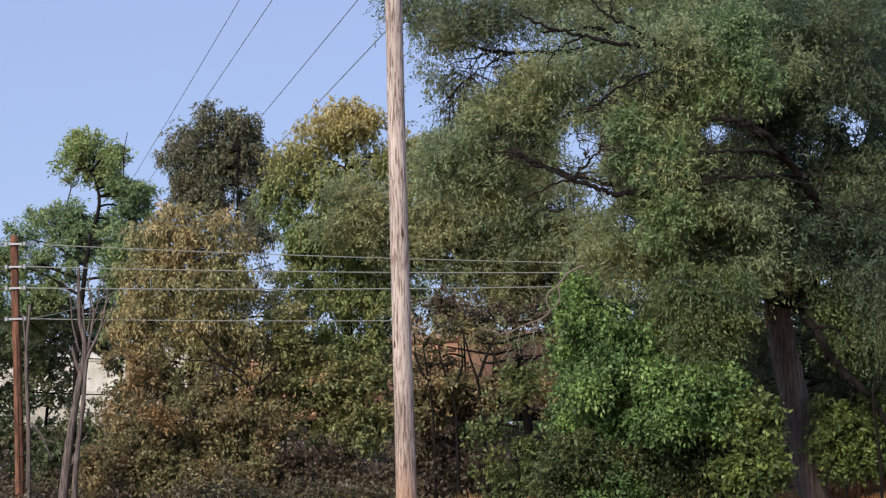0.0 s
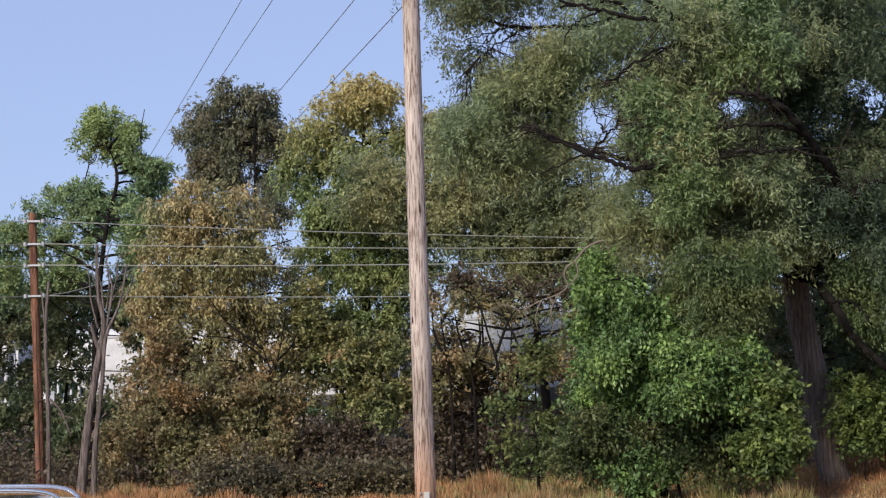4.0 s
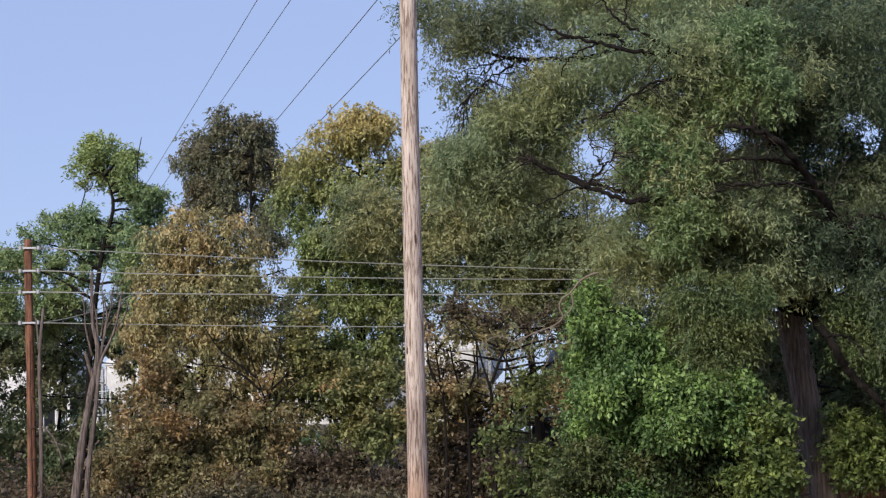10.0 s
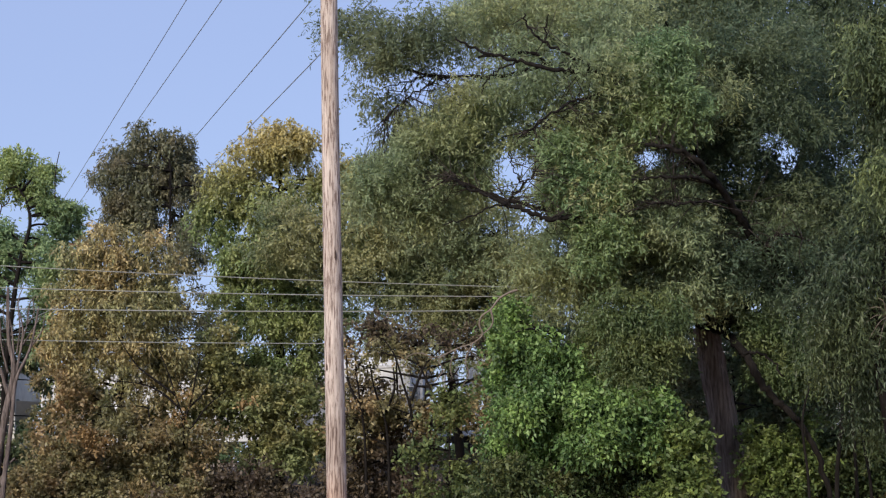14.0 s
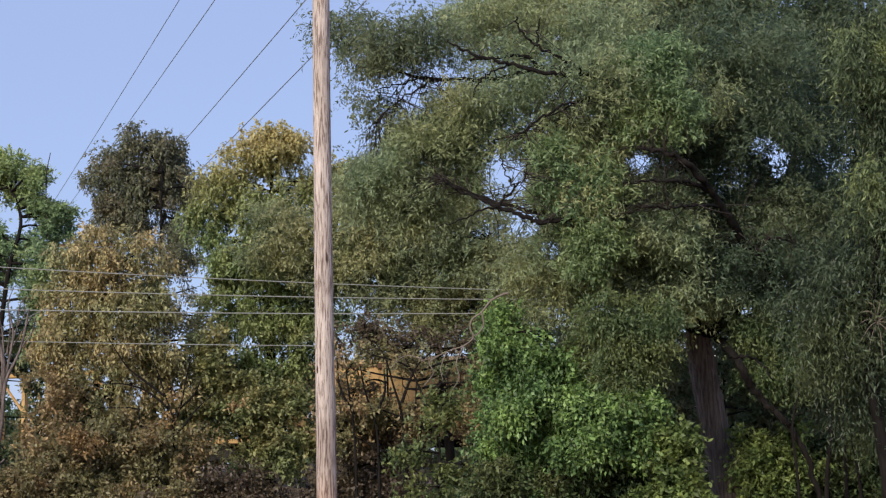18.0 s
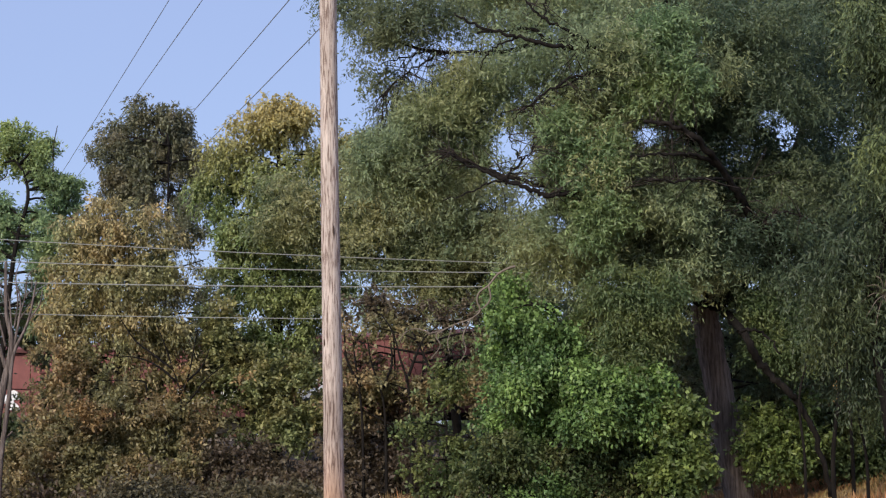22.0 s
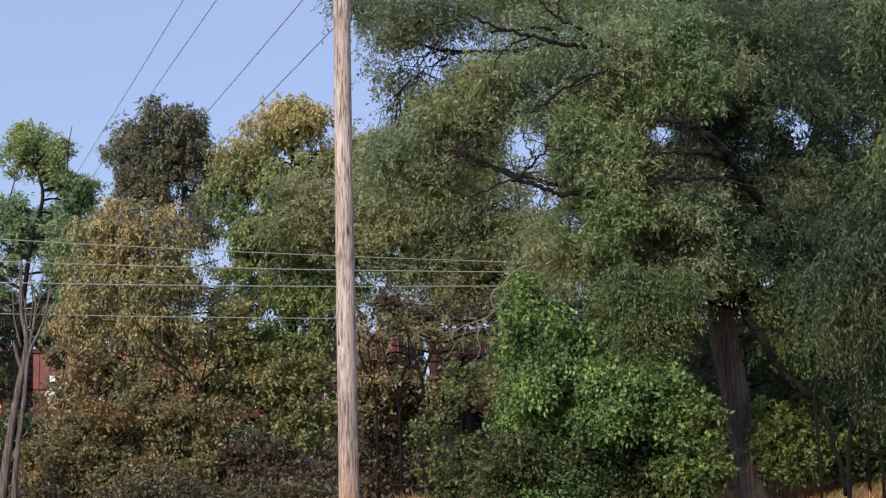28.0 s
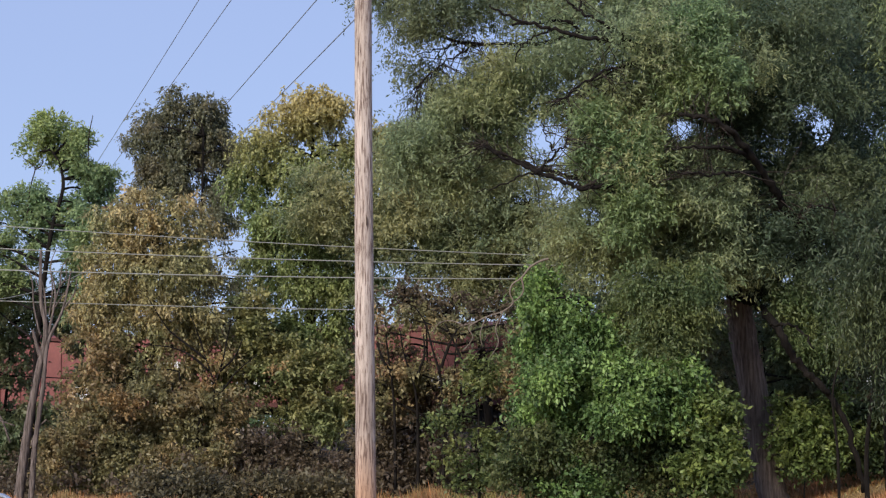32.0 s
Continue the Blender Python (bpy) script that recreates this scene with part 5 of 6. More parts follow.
def tree(name, x, y, label, blobs, leaf, clumps, sprays, per, length, width, seed, trunk=None, r0=0.16, group="", category="tree", bark=None, limb=0.06, twigs=160, **kw):
    """A tree or shrub: trunk, a limb to each bough, fine twigs, and its leaves."""
    z = float(land(np.array(x), np.array(y))) - 0.05
    rng = np.random.default_rng(seed)
    t = place(new(name), x, y, z, label, category, group)
    b = shift(blobs, x, y, z)
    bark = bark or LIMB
    if trunk is None:
        hi = max(q[2] for q in b)
        cx, cy = np.mean([q[0] for q in b]), np.mean([q[1] for q in b])
        trunk = [(0, 0, -0.2), (cx * 0.3, cy * 0.3, hi * 0.3), (cx * 0.8, cy * 0.8, hi * 0.62), (cx, cy, hi * 0.9)]
    way = spline(trunk, 6)
    tube("trunk", way, r0, r0 * 0.25, bark, t, 12, 0.05, random.Random(seed), 0.5)
    ob, spots = crown(b, rng, leaf, t, clumps, sprays, per, length, width, **kw)
    branch_set(way, b, rng, t, bark, limb, 1, 0.5, spots[rng.choice(len(spots), min(twigs, len(spots)), replace=False)])
    return t


def build_big_tree():
    x, y = 9.02, 45.0
    z = float(land(np.array(x), np.array(y))) - 0.1
    t = place(new("big_tree"), x, y, z, "large old green tree with a thick dark leaning trunk", "tree")
    rng = np.random.default_rng(21)
    r = random.Random(21)
    trunk = spline(shift([(9.3, 45, -0.9), (9.1, 45, 0.15), (8.78, 45, 2.14), (8.5, 45, 3.85), (8.36, 45, 4.8)], x, y, z), 8)
    tube("trunk", trunk, 0.385, 0.33, BARK, t, 24, 0.07, r, 0.2)
    limbs = [
        ([(8.5, 45, 4.5), (8.86, 45.3, 6.15), (8.73, 45.2, 8.19), (8.18, 45, 10.4), (7.7, 45, 12.64)], 0.26, 0.06),
        ([(8.55, 45.2, 4.6), (9.9, 46.5, 6.4), (11.2, 47.5, 8.6), (12.4, 48, 11.0)], 0.17, 0.04),
        ([(8.6, 45, 7.5), (7.8, 43.6, 9.6), (6.95, 42.2, 10.35), (6.42, 41.8, 10.63), (5.08, 41.8, 10.88), (4.27, 41.8, 10.97), (3.74, 41.8, 11.26), (2.52, 41.8, 11.15)], 0.13, 0.03),
        ([(8.5, 44.6, 5.4), (7.6, 42.6, 6.1), (6.27, 41.8, 6.96), (4.54, 41.6, 7.27), (3.34, 41.6, 7.58), (2.41, 41.7, 7.94), (1.82, 41.8, 8.29)], 0.12, 0.025),
        ([(8.7, 45, 6.8), (8.1, 44, 8.5), (7.4, 43, 9.1), (6.6, 42.6, 9.15)], 0.12, 0.05),
        ([(8.5, 44.7, 4.68), (7.71, 44.2, 4.98), (7.34, 44.2, 4.64)], 0.06, 0.03),
        ([(8.7, 44.7, 4.7), (9.2, 44.2, 4.95), (9.6, 44.2, 4.85)], 0.08, 0.03),
        ([(8.4, 44.6, 4.9), (7.9, 44.1, 5.3), (7.3, 44.0, 5.5)], 0.07, 0.02),
        ([(6.2, 41.9, 10.55), (5.46, 41.8, 10.25), (4.77, 41.8, 9.85), (4.08, 41.8, 9.39), (3.53, 41.8, 9.27)], 0.05, 0.02),
        ([(4.27, 41.8, 10.97), (3.0, 42.4, 10.8), (1.76, 42.6, 10.9), (1.16, 42.8, 11.0), (0.2, 43, 11.5), (-0.6, 43.8, 12.2)], 0.06, 0.015),
        ([(1.76, 42.6, 10.9), (1.0, 42.8, 10.5), (0.3, 43.2, 10.0)], 0.035, 0.012),
        ([(1.5, 42.6, 10.95), (0.8, 42.9, 10.8), (0.1, 43.3, 10.7)], 0.03, 0.01),
        ([(8.0, 43.8, 8.9), (7.4, 43.2, 8.2), (6.6, 43, 7.9)], 0.06, 0.02),
        ([(8.9, 44.5, 7.2), (9.8, 43.6, 7.0), (10.6, 43.2, 6.4)], 0.07, 0.02),
        ([(7.40, 42.60, 9.70), (6.45, 41.8, 10.23), (5.72, 41.0, 10.4), (4.85, 40.4, 10.46), (4.13, 40.2, 10.5), (3.35, 40.2, 10.7), (2.83, 40.2, 10.84), (2.23, 40.2, 11.05), (1.93, 40.2, 11.28)], 0.10, 0.022),
        ([(5.3, 40.7, 10.43), (4.85, 40.3, 10.68), (4.33, 40.2, 10.94), (3.9, 40.2, 11.18), (3.65, 40.2, 11.45), (3.53, 40.2, 11.81)], 0.055, 0.02),
        ([(4.0, 40.2, 11.12), (4.0, 40.2, 11.45), (4.1, 40.2, 11.8)], 0.03, 0.012),
        ([(3.35, 40.2, 10.68), (2.81, 40.1, 10.43), (2.59, 40.1, 10.17), (2.49, 40.1, 9.91)], 0.035, 0.012),
        ([(6.0, 41.2, 10.1), (5.21, 40.6, 9.93), (4.63, 40.2, 9.73), (4.08, 40.1, 9.44), (3.64, 40.1, 9.1), (3.28, 40.1, 8.87)], 0.055, 0.015),
        ([(8.40, 44.00, 6.62), (6.6, 42.3, 7.2), (5.14, 41.0, 7.23), (4.63, 40.4, 7.1), (4.0, 40.2, 7.02), (3.53, 40.2, 7.16), (2.97, 40.2, 7.4), (2.46, 40.2, 7.62), (2.03, 40.2, 7.78), (1.74, 40.2, 8.02)], 0.10, 0.025),
        ([(3.32, 40.2, 7.26), (2.7, 40.1, 7.31), (2.18, 40.1, 7.06), (1.57, 40.1, 6.9)], 0.035, 0.012),
        ([(2.97, 40.2, 7.4), (3.24, 40.2, 7.65), (3.61, 40.3, 8.01), (3.71, 40.3, 8.36)], 0.04, 0.015),
        ([(3.4, 40.2, 7.8), (3.2, 40.2, 8.1), (3.1, 40.2, 8.6)], 0.025, 0.01),
        ([(8.8, 44.6, 4.9), (9.84, 43.0, 5.93), (9.03, 42.0, 6.75), (8.39, 41.3, 7.44), (7.76, 40.6, 8.07), (7.18, 40.2, 8.46), (6.74, 40.1, 8.61), (6.22, 40.1, 8.69)], 0.16, 0.04),
        ([(8.39, 41.3, 7.49), (7.51, 40.4, 7.36), (6.87, 40.2, 7.3), (6.08, 40.1, 7.34)], 0.05, 0.02),
        ([(8.08, 41.0, 7.81), (7.36, 40.4, 7.93), (6.81, 40.2, 7.92), (5.88, 40.1, 7.87)], 0.075, 0.02),
        ([(9.28, 42.0, 6.29), (9.37, 41.5, 6.63), (9.61, 41.0, 6.65), (10.04, 41.0, 6.55)], 0.06, 0.02),
        ([(8.64, 44.70, 4.86), (8.6, 43.0, 4.4), (8.64, 41.3, 3.78), (8.99, 41.3, 3.12), (9.43, 41.3, 2.63), (9.80, 41.3, 2.24), (10.21, 41.3, 1.49), (10.6, 41.6, 0.0)], 0.14, 0.06),
        ([(8.32, 40.60, 3.86), (8.49, 40.00, 3.84), (8.86, 40.00, 3.70), (9.16, 40.00, 3.29)], 0.05, 0.02),
        ([(8.64, 44.60, 4.61), (8.03, 43.60, 4.69), (7.69, 43.60, 4.88), (7.29, 43.60, 5.06)], 0.07, 0.03),
        ([(8.64, 44.60, 4.68), (8.84, 43.80, 4.67), (9.18, 43.80, 4.54)], 0.06, 0.025),
        ([(5.20, 40.80, 10.05), (4.52, 40.80, 9.66), (3.72, 40.80, 9.22), (3.31, 40.80, 8.89)], 0.03, 0.01),
    ]
    for i, (way, a, b) in enumerate(limbs):
        way = spline(shift(way, x, y, z), 7)
        way[1:-1] += rng.normal(size=way[1:-1].shape) * (0.0 if i < 2 else 0.025)
        # all but the two main limbs use the bark with shade painted in
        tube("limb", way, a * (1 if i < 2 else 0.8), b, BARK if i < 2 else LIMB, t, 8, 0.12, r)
    high, low = shift(BIG_HIGH, x, y, z), shift(BIG_LOW, x, y, z)
    nodes = np.concatenate([spline(shift(w, x, y, z), 7) for w, _, _ in limbs])
    nodes = nodes[nodes[:, 2] > 6.2 - z]
    ob, spots = crown(high[5:], rng, LEAF_BIG, t, 480, 26, 15, 0.14, 0.036, 0.5, 0.27, 0.3, 1.25, "upper_crown", gaps=BIG_GAPS, leave=0.2)
    # outer boughs use the leaf colour with shade in it
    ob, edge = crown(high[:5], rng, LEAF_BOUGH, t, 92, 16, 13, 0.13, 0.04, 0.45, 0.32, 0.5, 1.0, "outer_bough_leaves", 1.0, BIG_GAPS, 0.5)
    ob, more = crown(low, rng, LEAF_BIG, t, 330, 26, 15, 0.14, 0.036, 0.5, 0.27, 0.4, 1.25, "lower_crown", gaps=BIG_GAPS, leave=0.16)
    ob, front = crown(shift(BIG_FRONT, x, y, z), rng, LEAF_BIG, t, 190, 25, 15, 0.14, 0.036, 0.5, 0.3, 0.35, 1.1, "front_bough_leaves", 1.0, BIG_GAPS)
    # right-hand boughs, fringe and far side take the shaded leaf copies
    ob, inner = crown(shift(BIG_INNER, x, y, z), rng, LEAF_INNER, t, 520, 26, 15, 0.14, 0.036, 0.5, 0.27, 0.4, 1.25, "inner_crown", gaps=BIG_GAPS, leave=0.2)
    ob, crest = crown(shift(BIG_CREST, x, y, z), rng, LEAF_CREST, t, 150, 22, 15, 0.14, 0.04, 0.4, 0.2, 0.35, 1.1, "sunlit_bough_leaves", 1.0, BIG_GAPS)
    more = np.concatenate([more, inner, front, crest])
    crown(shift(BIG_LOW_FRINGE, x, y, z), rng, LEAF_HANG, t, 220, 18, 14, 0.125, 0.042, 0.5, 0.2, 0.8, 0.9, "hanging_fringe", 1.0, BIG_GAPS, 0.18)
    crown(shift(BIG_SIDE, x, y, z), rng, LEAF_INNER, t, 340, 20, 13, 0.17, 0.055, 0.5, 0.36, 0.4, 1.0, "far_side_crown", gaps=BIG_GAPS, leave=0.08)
    ways = []
    for q in np.concatenate([spots[::42], more[::22]]):
        near = nodes[np.linalg.norm(nodes - q, axis=1) < 2.0]
        if len(near):
            k = near[rng.integers(len(near))] + rng.normal(size=3) * 0.03
            mid = (k + q) / 2 + rng.normal(size=3) * 0.26 + np.array([0, 0, 0.18])
            ways.append((np.array([k, (k + mid) / 2 + rng.normal(size=3) * 0.05, mid, q]), 0.014, 0.004))
    tagged(tubes("fine_branching", ways, TWIG, t, 3), kind="stuff")
    # dead snag hanging from the lower boughs
    s = place(new("dead_bough"), 2.55, 41.5, 5.12, "pale bare dead bough hanging among the leaves", "branch")
    for way, a in (([(3.45, 40.20, 5.46), (3.3, 40.20, 5.42), (3.04, 40.20, 5.28), (2.83, 40.20, 5.03), (2.62, 40.20, 4.88), (2.56, 40.20, 4.68), (2.63, 40.20, 4.46), (2.40, 40.20, 4.27), (2.08, 40.20, 4.17), (1.76, 40.20, 4.03), (1.43, 40.20, 3.94)], 0.028), ([(2.83, 40.20, 5.03), (2.87, 40.20, 4.74), (2.73, 40.20, 4.54), (2.52, 40.20, 4.42)], 0.024), ([(2.40, 40.20, 4.27), (2.23, 40.20, 3.89), (2.29, 40.20, 3.57), (2.12, 40.20, 3.25)], 0.02), ([(1.82, 40.20, 4.05), (1.62, 40.20, 3.90), (1.71, 40.20, 3.67), (1.48, 40.20, 3.37)], 0.02), ([(2.02, 40.20, 4.15), (1.88, 40.20, 3.77), (1.93, 40.20, 3.45)], 0.016), ([(1.50, 40.20, 3.96), (1.18, 40.20, 4.07), (0.90, 40.20, 3.97), (0.79, 40.20, 3.73)], 0.016), ([(2.21, 40.20, 4.20), (2.43, 40.20, 4.01), (2.52, 40.20, 3.75)], 0.013)):
        tube("stick", spline(shift(way, 2.8, 41.5, 5.2), 5), a, a * 0.4, PALE_TWIG, s, 6)


def build_willow():
    x, y = 11.1, 38.0
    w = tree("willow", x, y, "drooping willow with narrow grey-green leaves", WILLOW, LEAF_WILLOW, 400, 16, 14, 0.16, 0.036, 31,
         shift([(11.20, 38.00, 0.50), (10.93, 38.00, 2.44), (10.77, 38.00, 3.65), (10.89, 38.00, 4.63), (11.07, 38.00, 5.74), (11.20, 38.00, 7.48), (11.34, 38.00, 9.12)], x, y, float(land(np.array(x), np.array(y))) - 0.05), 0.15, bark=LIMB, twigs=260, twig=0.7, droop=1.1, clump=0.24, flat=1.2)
    # bright sprays, lit by their own lighter leaf colour
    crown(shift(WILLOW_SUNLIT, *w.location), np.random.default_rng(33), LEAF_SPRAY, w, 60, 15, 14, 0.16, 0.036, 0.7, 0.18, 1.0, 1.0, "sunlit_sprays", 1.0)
    # slim stems standing in its shade
    for way, a in (([(10.53, 41.00, 0.82), (10.63, 41.00, 1.73), (10.78, 41.00, 2.77), (10.57, 41.00, 3.69), (10.53, 41.00, 4.35)], 0.06), ([(11.26, 42.00, 0.79), (11.24, 42.00, 1.99), (11.21, 42.00, 3.06), (11.36, 42.00, 4.14)], 0.05), ([(11.04, 40.00, 0.83), (10.90, 40.00, 2.10), (11.01, 40.00, 3.25)], 0.045), ([(9.87, 41.00, 0.96), (9.79, 41.00, 2.26), (10.02, 41.00, 3.17)], 0.04)):
        sx, sy, _ = way[0]
        g = float(land(np.array(sx), np.array(sy)))
        stem = place(new("slim_stem"), sx, sy, g, "slim dark bare stem in the willow's shade", "sapling", "stems under the willow")
        tube("stem", spline([(0, 0, -0.1)] + shift(way, sx, sy, g), 5), a, a * 0.5, LIMB, stem, 7)
    s = place(new("twig_bunch"), 10.87, 37.50, 4.41, "pale dead twigs bunched on the willow's trunk", "branch")
    rng = random.Random(12)
    for i in range(11):
        a = math.pi * (0.05 + 0.09 * i) * 2
        e = (0.55 * math.cos(a), rng.uniform(-0.3, 0), 0.6 * math.sin(a) - 0.15)
        tube("stick", spline([(0, 0, 0), (e[0] * 0.5, e[1], e[2] * 0.5 + 0.1), e], 4), 0.014, 0.006, PALE_TWIG, s, 5)


def build_dead_trees():
    x, y = -12.3, 57.0
    z = float(land(np.array(x), np.array(y))) - 0.1
    d = place(new("dead_tree"), x, y, z, "bare grey dead tree with two stems and broken stubs", "tree")
    for way, a, b in (
        ([(-12.4, 57, -0.9), (-12.13, 57, 1.43), (-11.8, 57, 3.4), (-11.57, 57, 4.66), (-11.75, 57, 5.76), (-11.78, 57, 7.3)], 0.16, 0.04),
        ([(-11.95, 56.85, -0.9), (-11.85, 56.85, 1.0), (-11.62, 56.85, 2.86), (-11.49, 56.9, 4.3), (-11.06, 57, 5.37), (-10.8, 57, 6.64)], 0.10, 0.025),
        ([(-11.5, 57, 4.57), (-11.3, 57, 5.75), (-11.38, 57, 6.48)], 0.045, 0.02),
        ([(-11.75, 57, 3.9), (-11.98, 56.9, 4.75)], 0.07, 0.05),
        ([(-11.06, 57, 5.37), (-10.7, 57, 5.9), (-10.6, 57, 6.4)], 0.03, 0.012),
        ([(-11.76, 57.00, 4.58), (-11.97, 57.00, 5.49), (-12.04, 57.00, 6.31), (-12.25, 57.00, 6.86)], 0.035, 0.01),
        ([(-11.57, 57.00, 5.02), (-11.64, 57.00, 5.94), (-11.78, 57.00, 6.58), (-11.74, 57.00, 7.22)], 0.030, 0.01),
        ([(-11.48, 57.00, 5.20), (-11.39, 57.00, 6.02), (-11.45, 57.00, 6.84), (-11.27, 57.00, 7.39)], 0.030, 0.01),
        ([(-11.39, 57.00, 5.38), (-11.17, 57.00, 6.10), (-11.09, 57.00, 6.74), (-10.87, 57.00, 7.10)], 0.028, 0.01),
        ([(-11.30, 57.00, 5.47), (-10.99, 57.00, 5.95), (-10.73, 57.00, 6.37)], 0.025, 0.01),
        ([(-11.64, 57.00, 5.75), (-11.89, 57.00, 6.22), (-11.93, 57.00, 6.76)], 0.020, 0.01),
        ([(-11.17, 57.00, 6.10), (-10.95, 57.00, 6.46), (-10.98, 57.00, 6.92)], 0.018, 0.01),
        ([(-12.0, 57, 1.07), (-11.77, 56.9, 1.6), (-11.5, 56.9, 1.9)], 0.05, 0.02)):
        tube("stem", spline(shift(way, x, y, z), 12), a, b, GREY_BARK, d, 14, 0.13, random.Random(len(way)))
    x, y = -13.62, 58.0
    z = float(land(np.array(x), np.array(y))) - 0.1
    g = place(new("dead_sapling"), x, y, z, "thin grey dead sapling beside the brown pole", "tree")
    for way, a, b in (
        ([(-13.63, 58, -0.9), (-13.63, 58, 2.19), (-13.7, 58, 4.4), (-13.58, 58, 6.24)], 0.085, 0.045),
        ([(-13.65, 58, 4.2), (-13.77, 58, 5.51), (-13.84, 58, 5.97)], 0.045, 0.02),
        ([(-12.86, 57.9, 1.17), (-13.19, 57.9, 2.0), (-13.6, 58, 2.4)], 0.03, 0.04),
        ([(-13.3, 57.9, 1.9), (-12.71, 57.9, 1.71)], 0.03, 0.015)):
        tube("stem", spline(shift(way, x, y, z), 5), a, b, GREY_BARK, g, 8, 0.06, random.Random(5))


def build_trees():
    build_big_tree()
    build_willow()
    build_dead_trees()
    tree("young_maple", 4.6, 42.0, "bright green young maple with broad leaves", MAPLE, LEAF_MAPLE, 410, 13, 9, 0.135, 0.072, 41, r0=0.09, limb=0.035, twig=0.36, droop=0.6, clump=0.16, flat=1.3, swell=1.0)
    tree("sapling", 3.9, 41.0, "small bright green seedling in the grass", TUFT, LEAF_MAPLE, 34, 10, 9, 0.12, 0.07, 64, r0=0.03, limb=0.015, category="shrub", twig=0.26, clump=0.12)
    dry = tree("shrub", -9.3, 59.5, "olive-green leafy shrub reaching down to the grass", FOOT_OLIVE, LEAF_OLIVE, 230, 12, 9, 0.16, 0.085, 65, r0=0.06, limb=0.025, category="shrub", twig=0.36, clump=0.2)
    crown(shift(DRY_LEAVES, *dry.location), np.random.default_rng(67), LEAF_DRY, dry, 13, 9, 8, 0.15, 0.07, 0.25, 0.12, 0.4, name="dry_leaves", swell=1.0)
    tree("shrub", -4.4, 60.0, "low brown-green brush below the embankment", FOOT_BRUSH, LEAF_RUST, 110, 11, 9, 0.16, 0.085, 66, r0=0.05, limb=0.02, category="shrub", twig=0.35, clump=0.22)
    tree("shrub", 1.8, 46.0, "yellow-green leafy shrub at the wood's edge", SIDE_SHRUB, LEAF_SIDE, 48, 10, 9, 0.14, 0.08, 42, r0=0.05, limb=0.025, category="shrub", twig=0.3, clump=0.2)
    # stands in for the maple's darker lower boughs, built as a shrub of its own
    tree("shrub", 4.9, 41.2, "dark green twiggy growth in place of the young maple's lower boughs", UNDER_MAPLE, LEAF_LOWLY, 150, 11, 9, 0.13, 0.068, 58, r0=0.05, limb=0.03, category="shrub", twig=0.4, clump=0.22, droop=0.4)
    tree("shrub", 13.0, 45.0, "low dark green shrub in the willow's shade", UNDER_WILLOW, LEAF_LOWLY, 150, 11, 9, 0.15, 0.08, 59, r0=0.05, limb=0.03, category="shrub", twig=0.4, clump=0.24, droop=0.3)
    tree("sapling", 6.8, 40.2, "small leafy sapling in front of the big trunk", SAPLING_A, LEAF_SAPLING, 80, 10, 9, 0.15, 0.09, 43, r0=0.022, limb=0.014, category="shrub", twig=0.3, clump=0.2)
    tree("sapling", 9.7, 44.0, "small yellow-green sapling beside the big trunk", SAPLING_B, LEAF_SAPLING, 80, 10, 9, 0.14, 0.08, 44, r0=0.022, limb=0.014, category="shrub", twig=0.3, clump=0.2)
    tree("locust_tree", 3.0, 63.0, "spreading olive-green tree with fine leaves before the railway", MIDDLE_TREE, LEAF_LEAN, 390, 22, 14, 0.17, 0.058, 56, r0=0.2, bark=LIMB, limb=0.07, twigs=420, twig=0.55, clump=0.34, droop=0.35, flat=1.0, gaps=LOCUST_GAPS, leave=0.3)
    tree("gold_topped_tree", -3.7, 66.0, "green tree turning gold at its rounded top", GOLD_TREE, LEAF_YELLOW, 560, 13, 11, 0.17, 0.075, 45, r0=0.24, twig=0.32, clump=0.24, droop=0.9, flat=1.2, swell=1.02, gaps=GOLD_GAPS)
    tree("oak", -9.0, 74.0, "tall dark olive-brown oak against the sky", OAK + OAK_LOW, LEAF_DARK, 330, 12, 10, 0.185, 0.068, 46, r0=0.13, twig=0.3, clump=0.22, droop=0.9, flat=1.1, swell=1.0, gaps=[(q[0] * 1.1, 72.6, 1.66 + (q[2] - 1.66) * 1.1, q[3] * 1.1, q[4] * 1.1) for q in GOLD_GAPS])
    tree("browning_tree", -8.9, 62.0, "dense tree with drying brown-green leaves down to the ground", BROWN_TREE[:11], LEAF_BROWN, 400, 13, 9, 0.18, 0.07, 47, r0=0.16, twig=0.36, clump=0.22, droop=0.9, flat=1.1, gaps=BROWN_GAPS)
    tree("shrub", -8.6, 61.0, "broad olive-brown shrub at the foot of the browning tree", BROWN_TREE[11:], LEAF_OLIVE, 300, 13, 9, 0.17, 0.09, 54, r0=0.08, limb=0.03, category="shrub", twig=0.4, clump=0.22, flat=1.1, gaps=BROWN_GAPS)
    tree("shrub", -5.2, 50.0, "low brown-green shrub spilling into the grass", FOOT_SHRUB, LEAF_FOOT, 150, 11, 9, 0.15, 0.08, 57, r0=0.06, limb=0.025, category="shrub", twig=0.35, clump=0.22)
    tree("thicket", 10.0, 50.0, "shady green thicket behind the big trunk", NEAR_THICKET, LEAF_UNDER, 400, 12, 9, 0.16, 0.085, 55, r0=0.08, limb=0.035, category="shrub", twig=0.35, clump=0.24)
    tree("shrub", -4.6, 63.0, "olive leafy shrub below the gold-topped tree", MID_SHRUB, LEAF_MID, 280, 11, 9, 0.17, 0.10, 48, r0=0.08, limb=0.03, category="shrub", twig=0.35, clump=0.24, gaps=BROWN_GAPS + BRUSH_GAPS, leave=0.35)
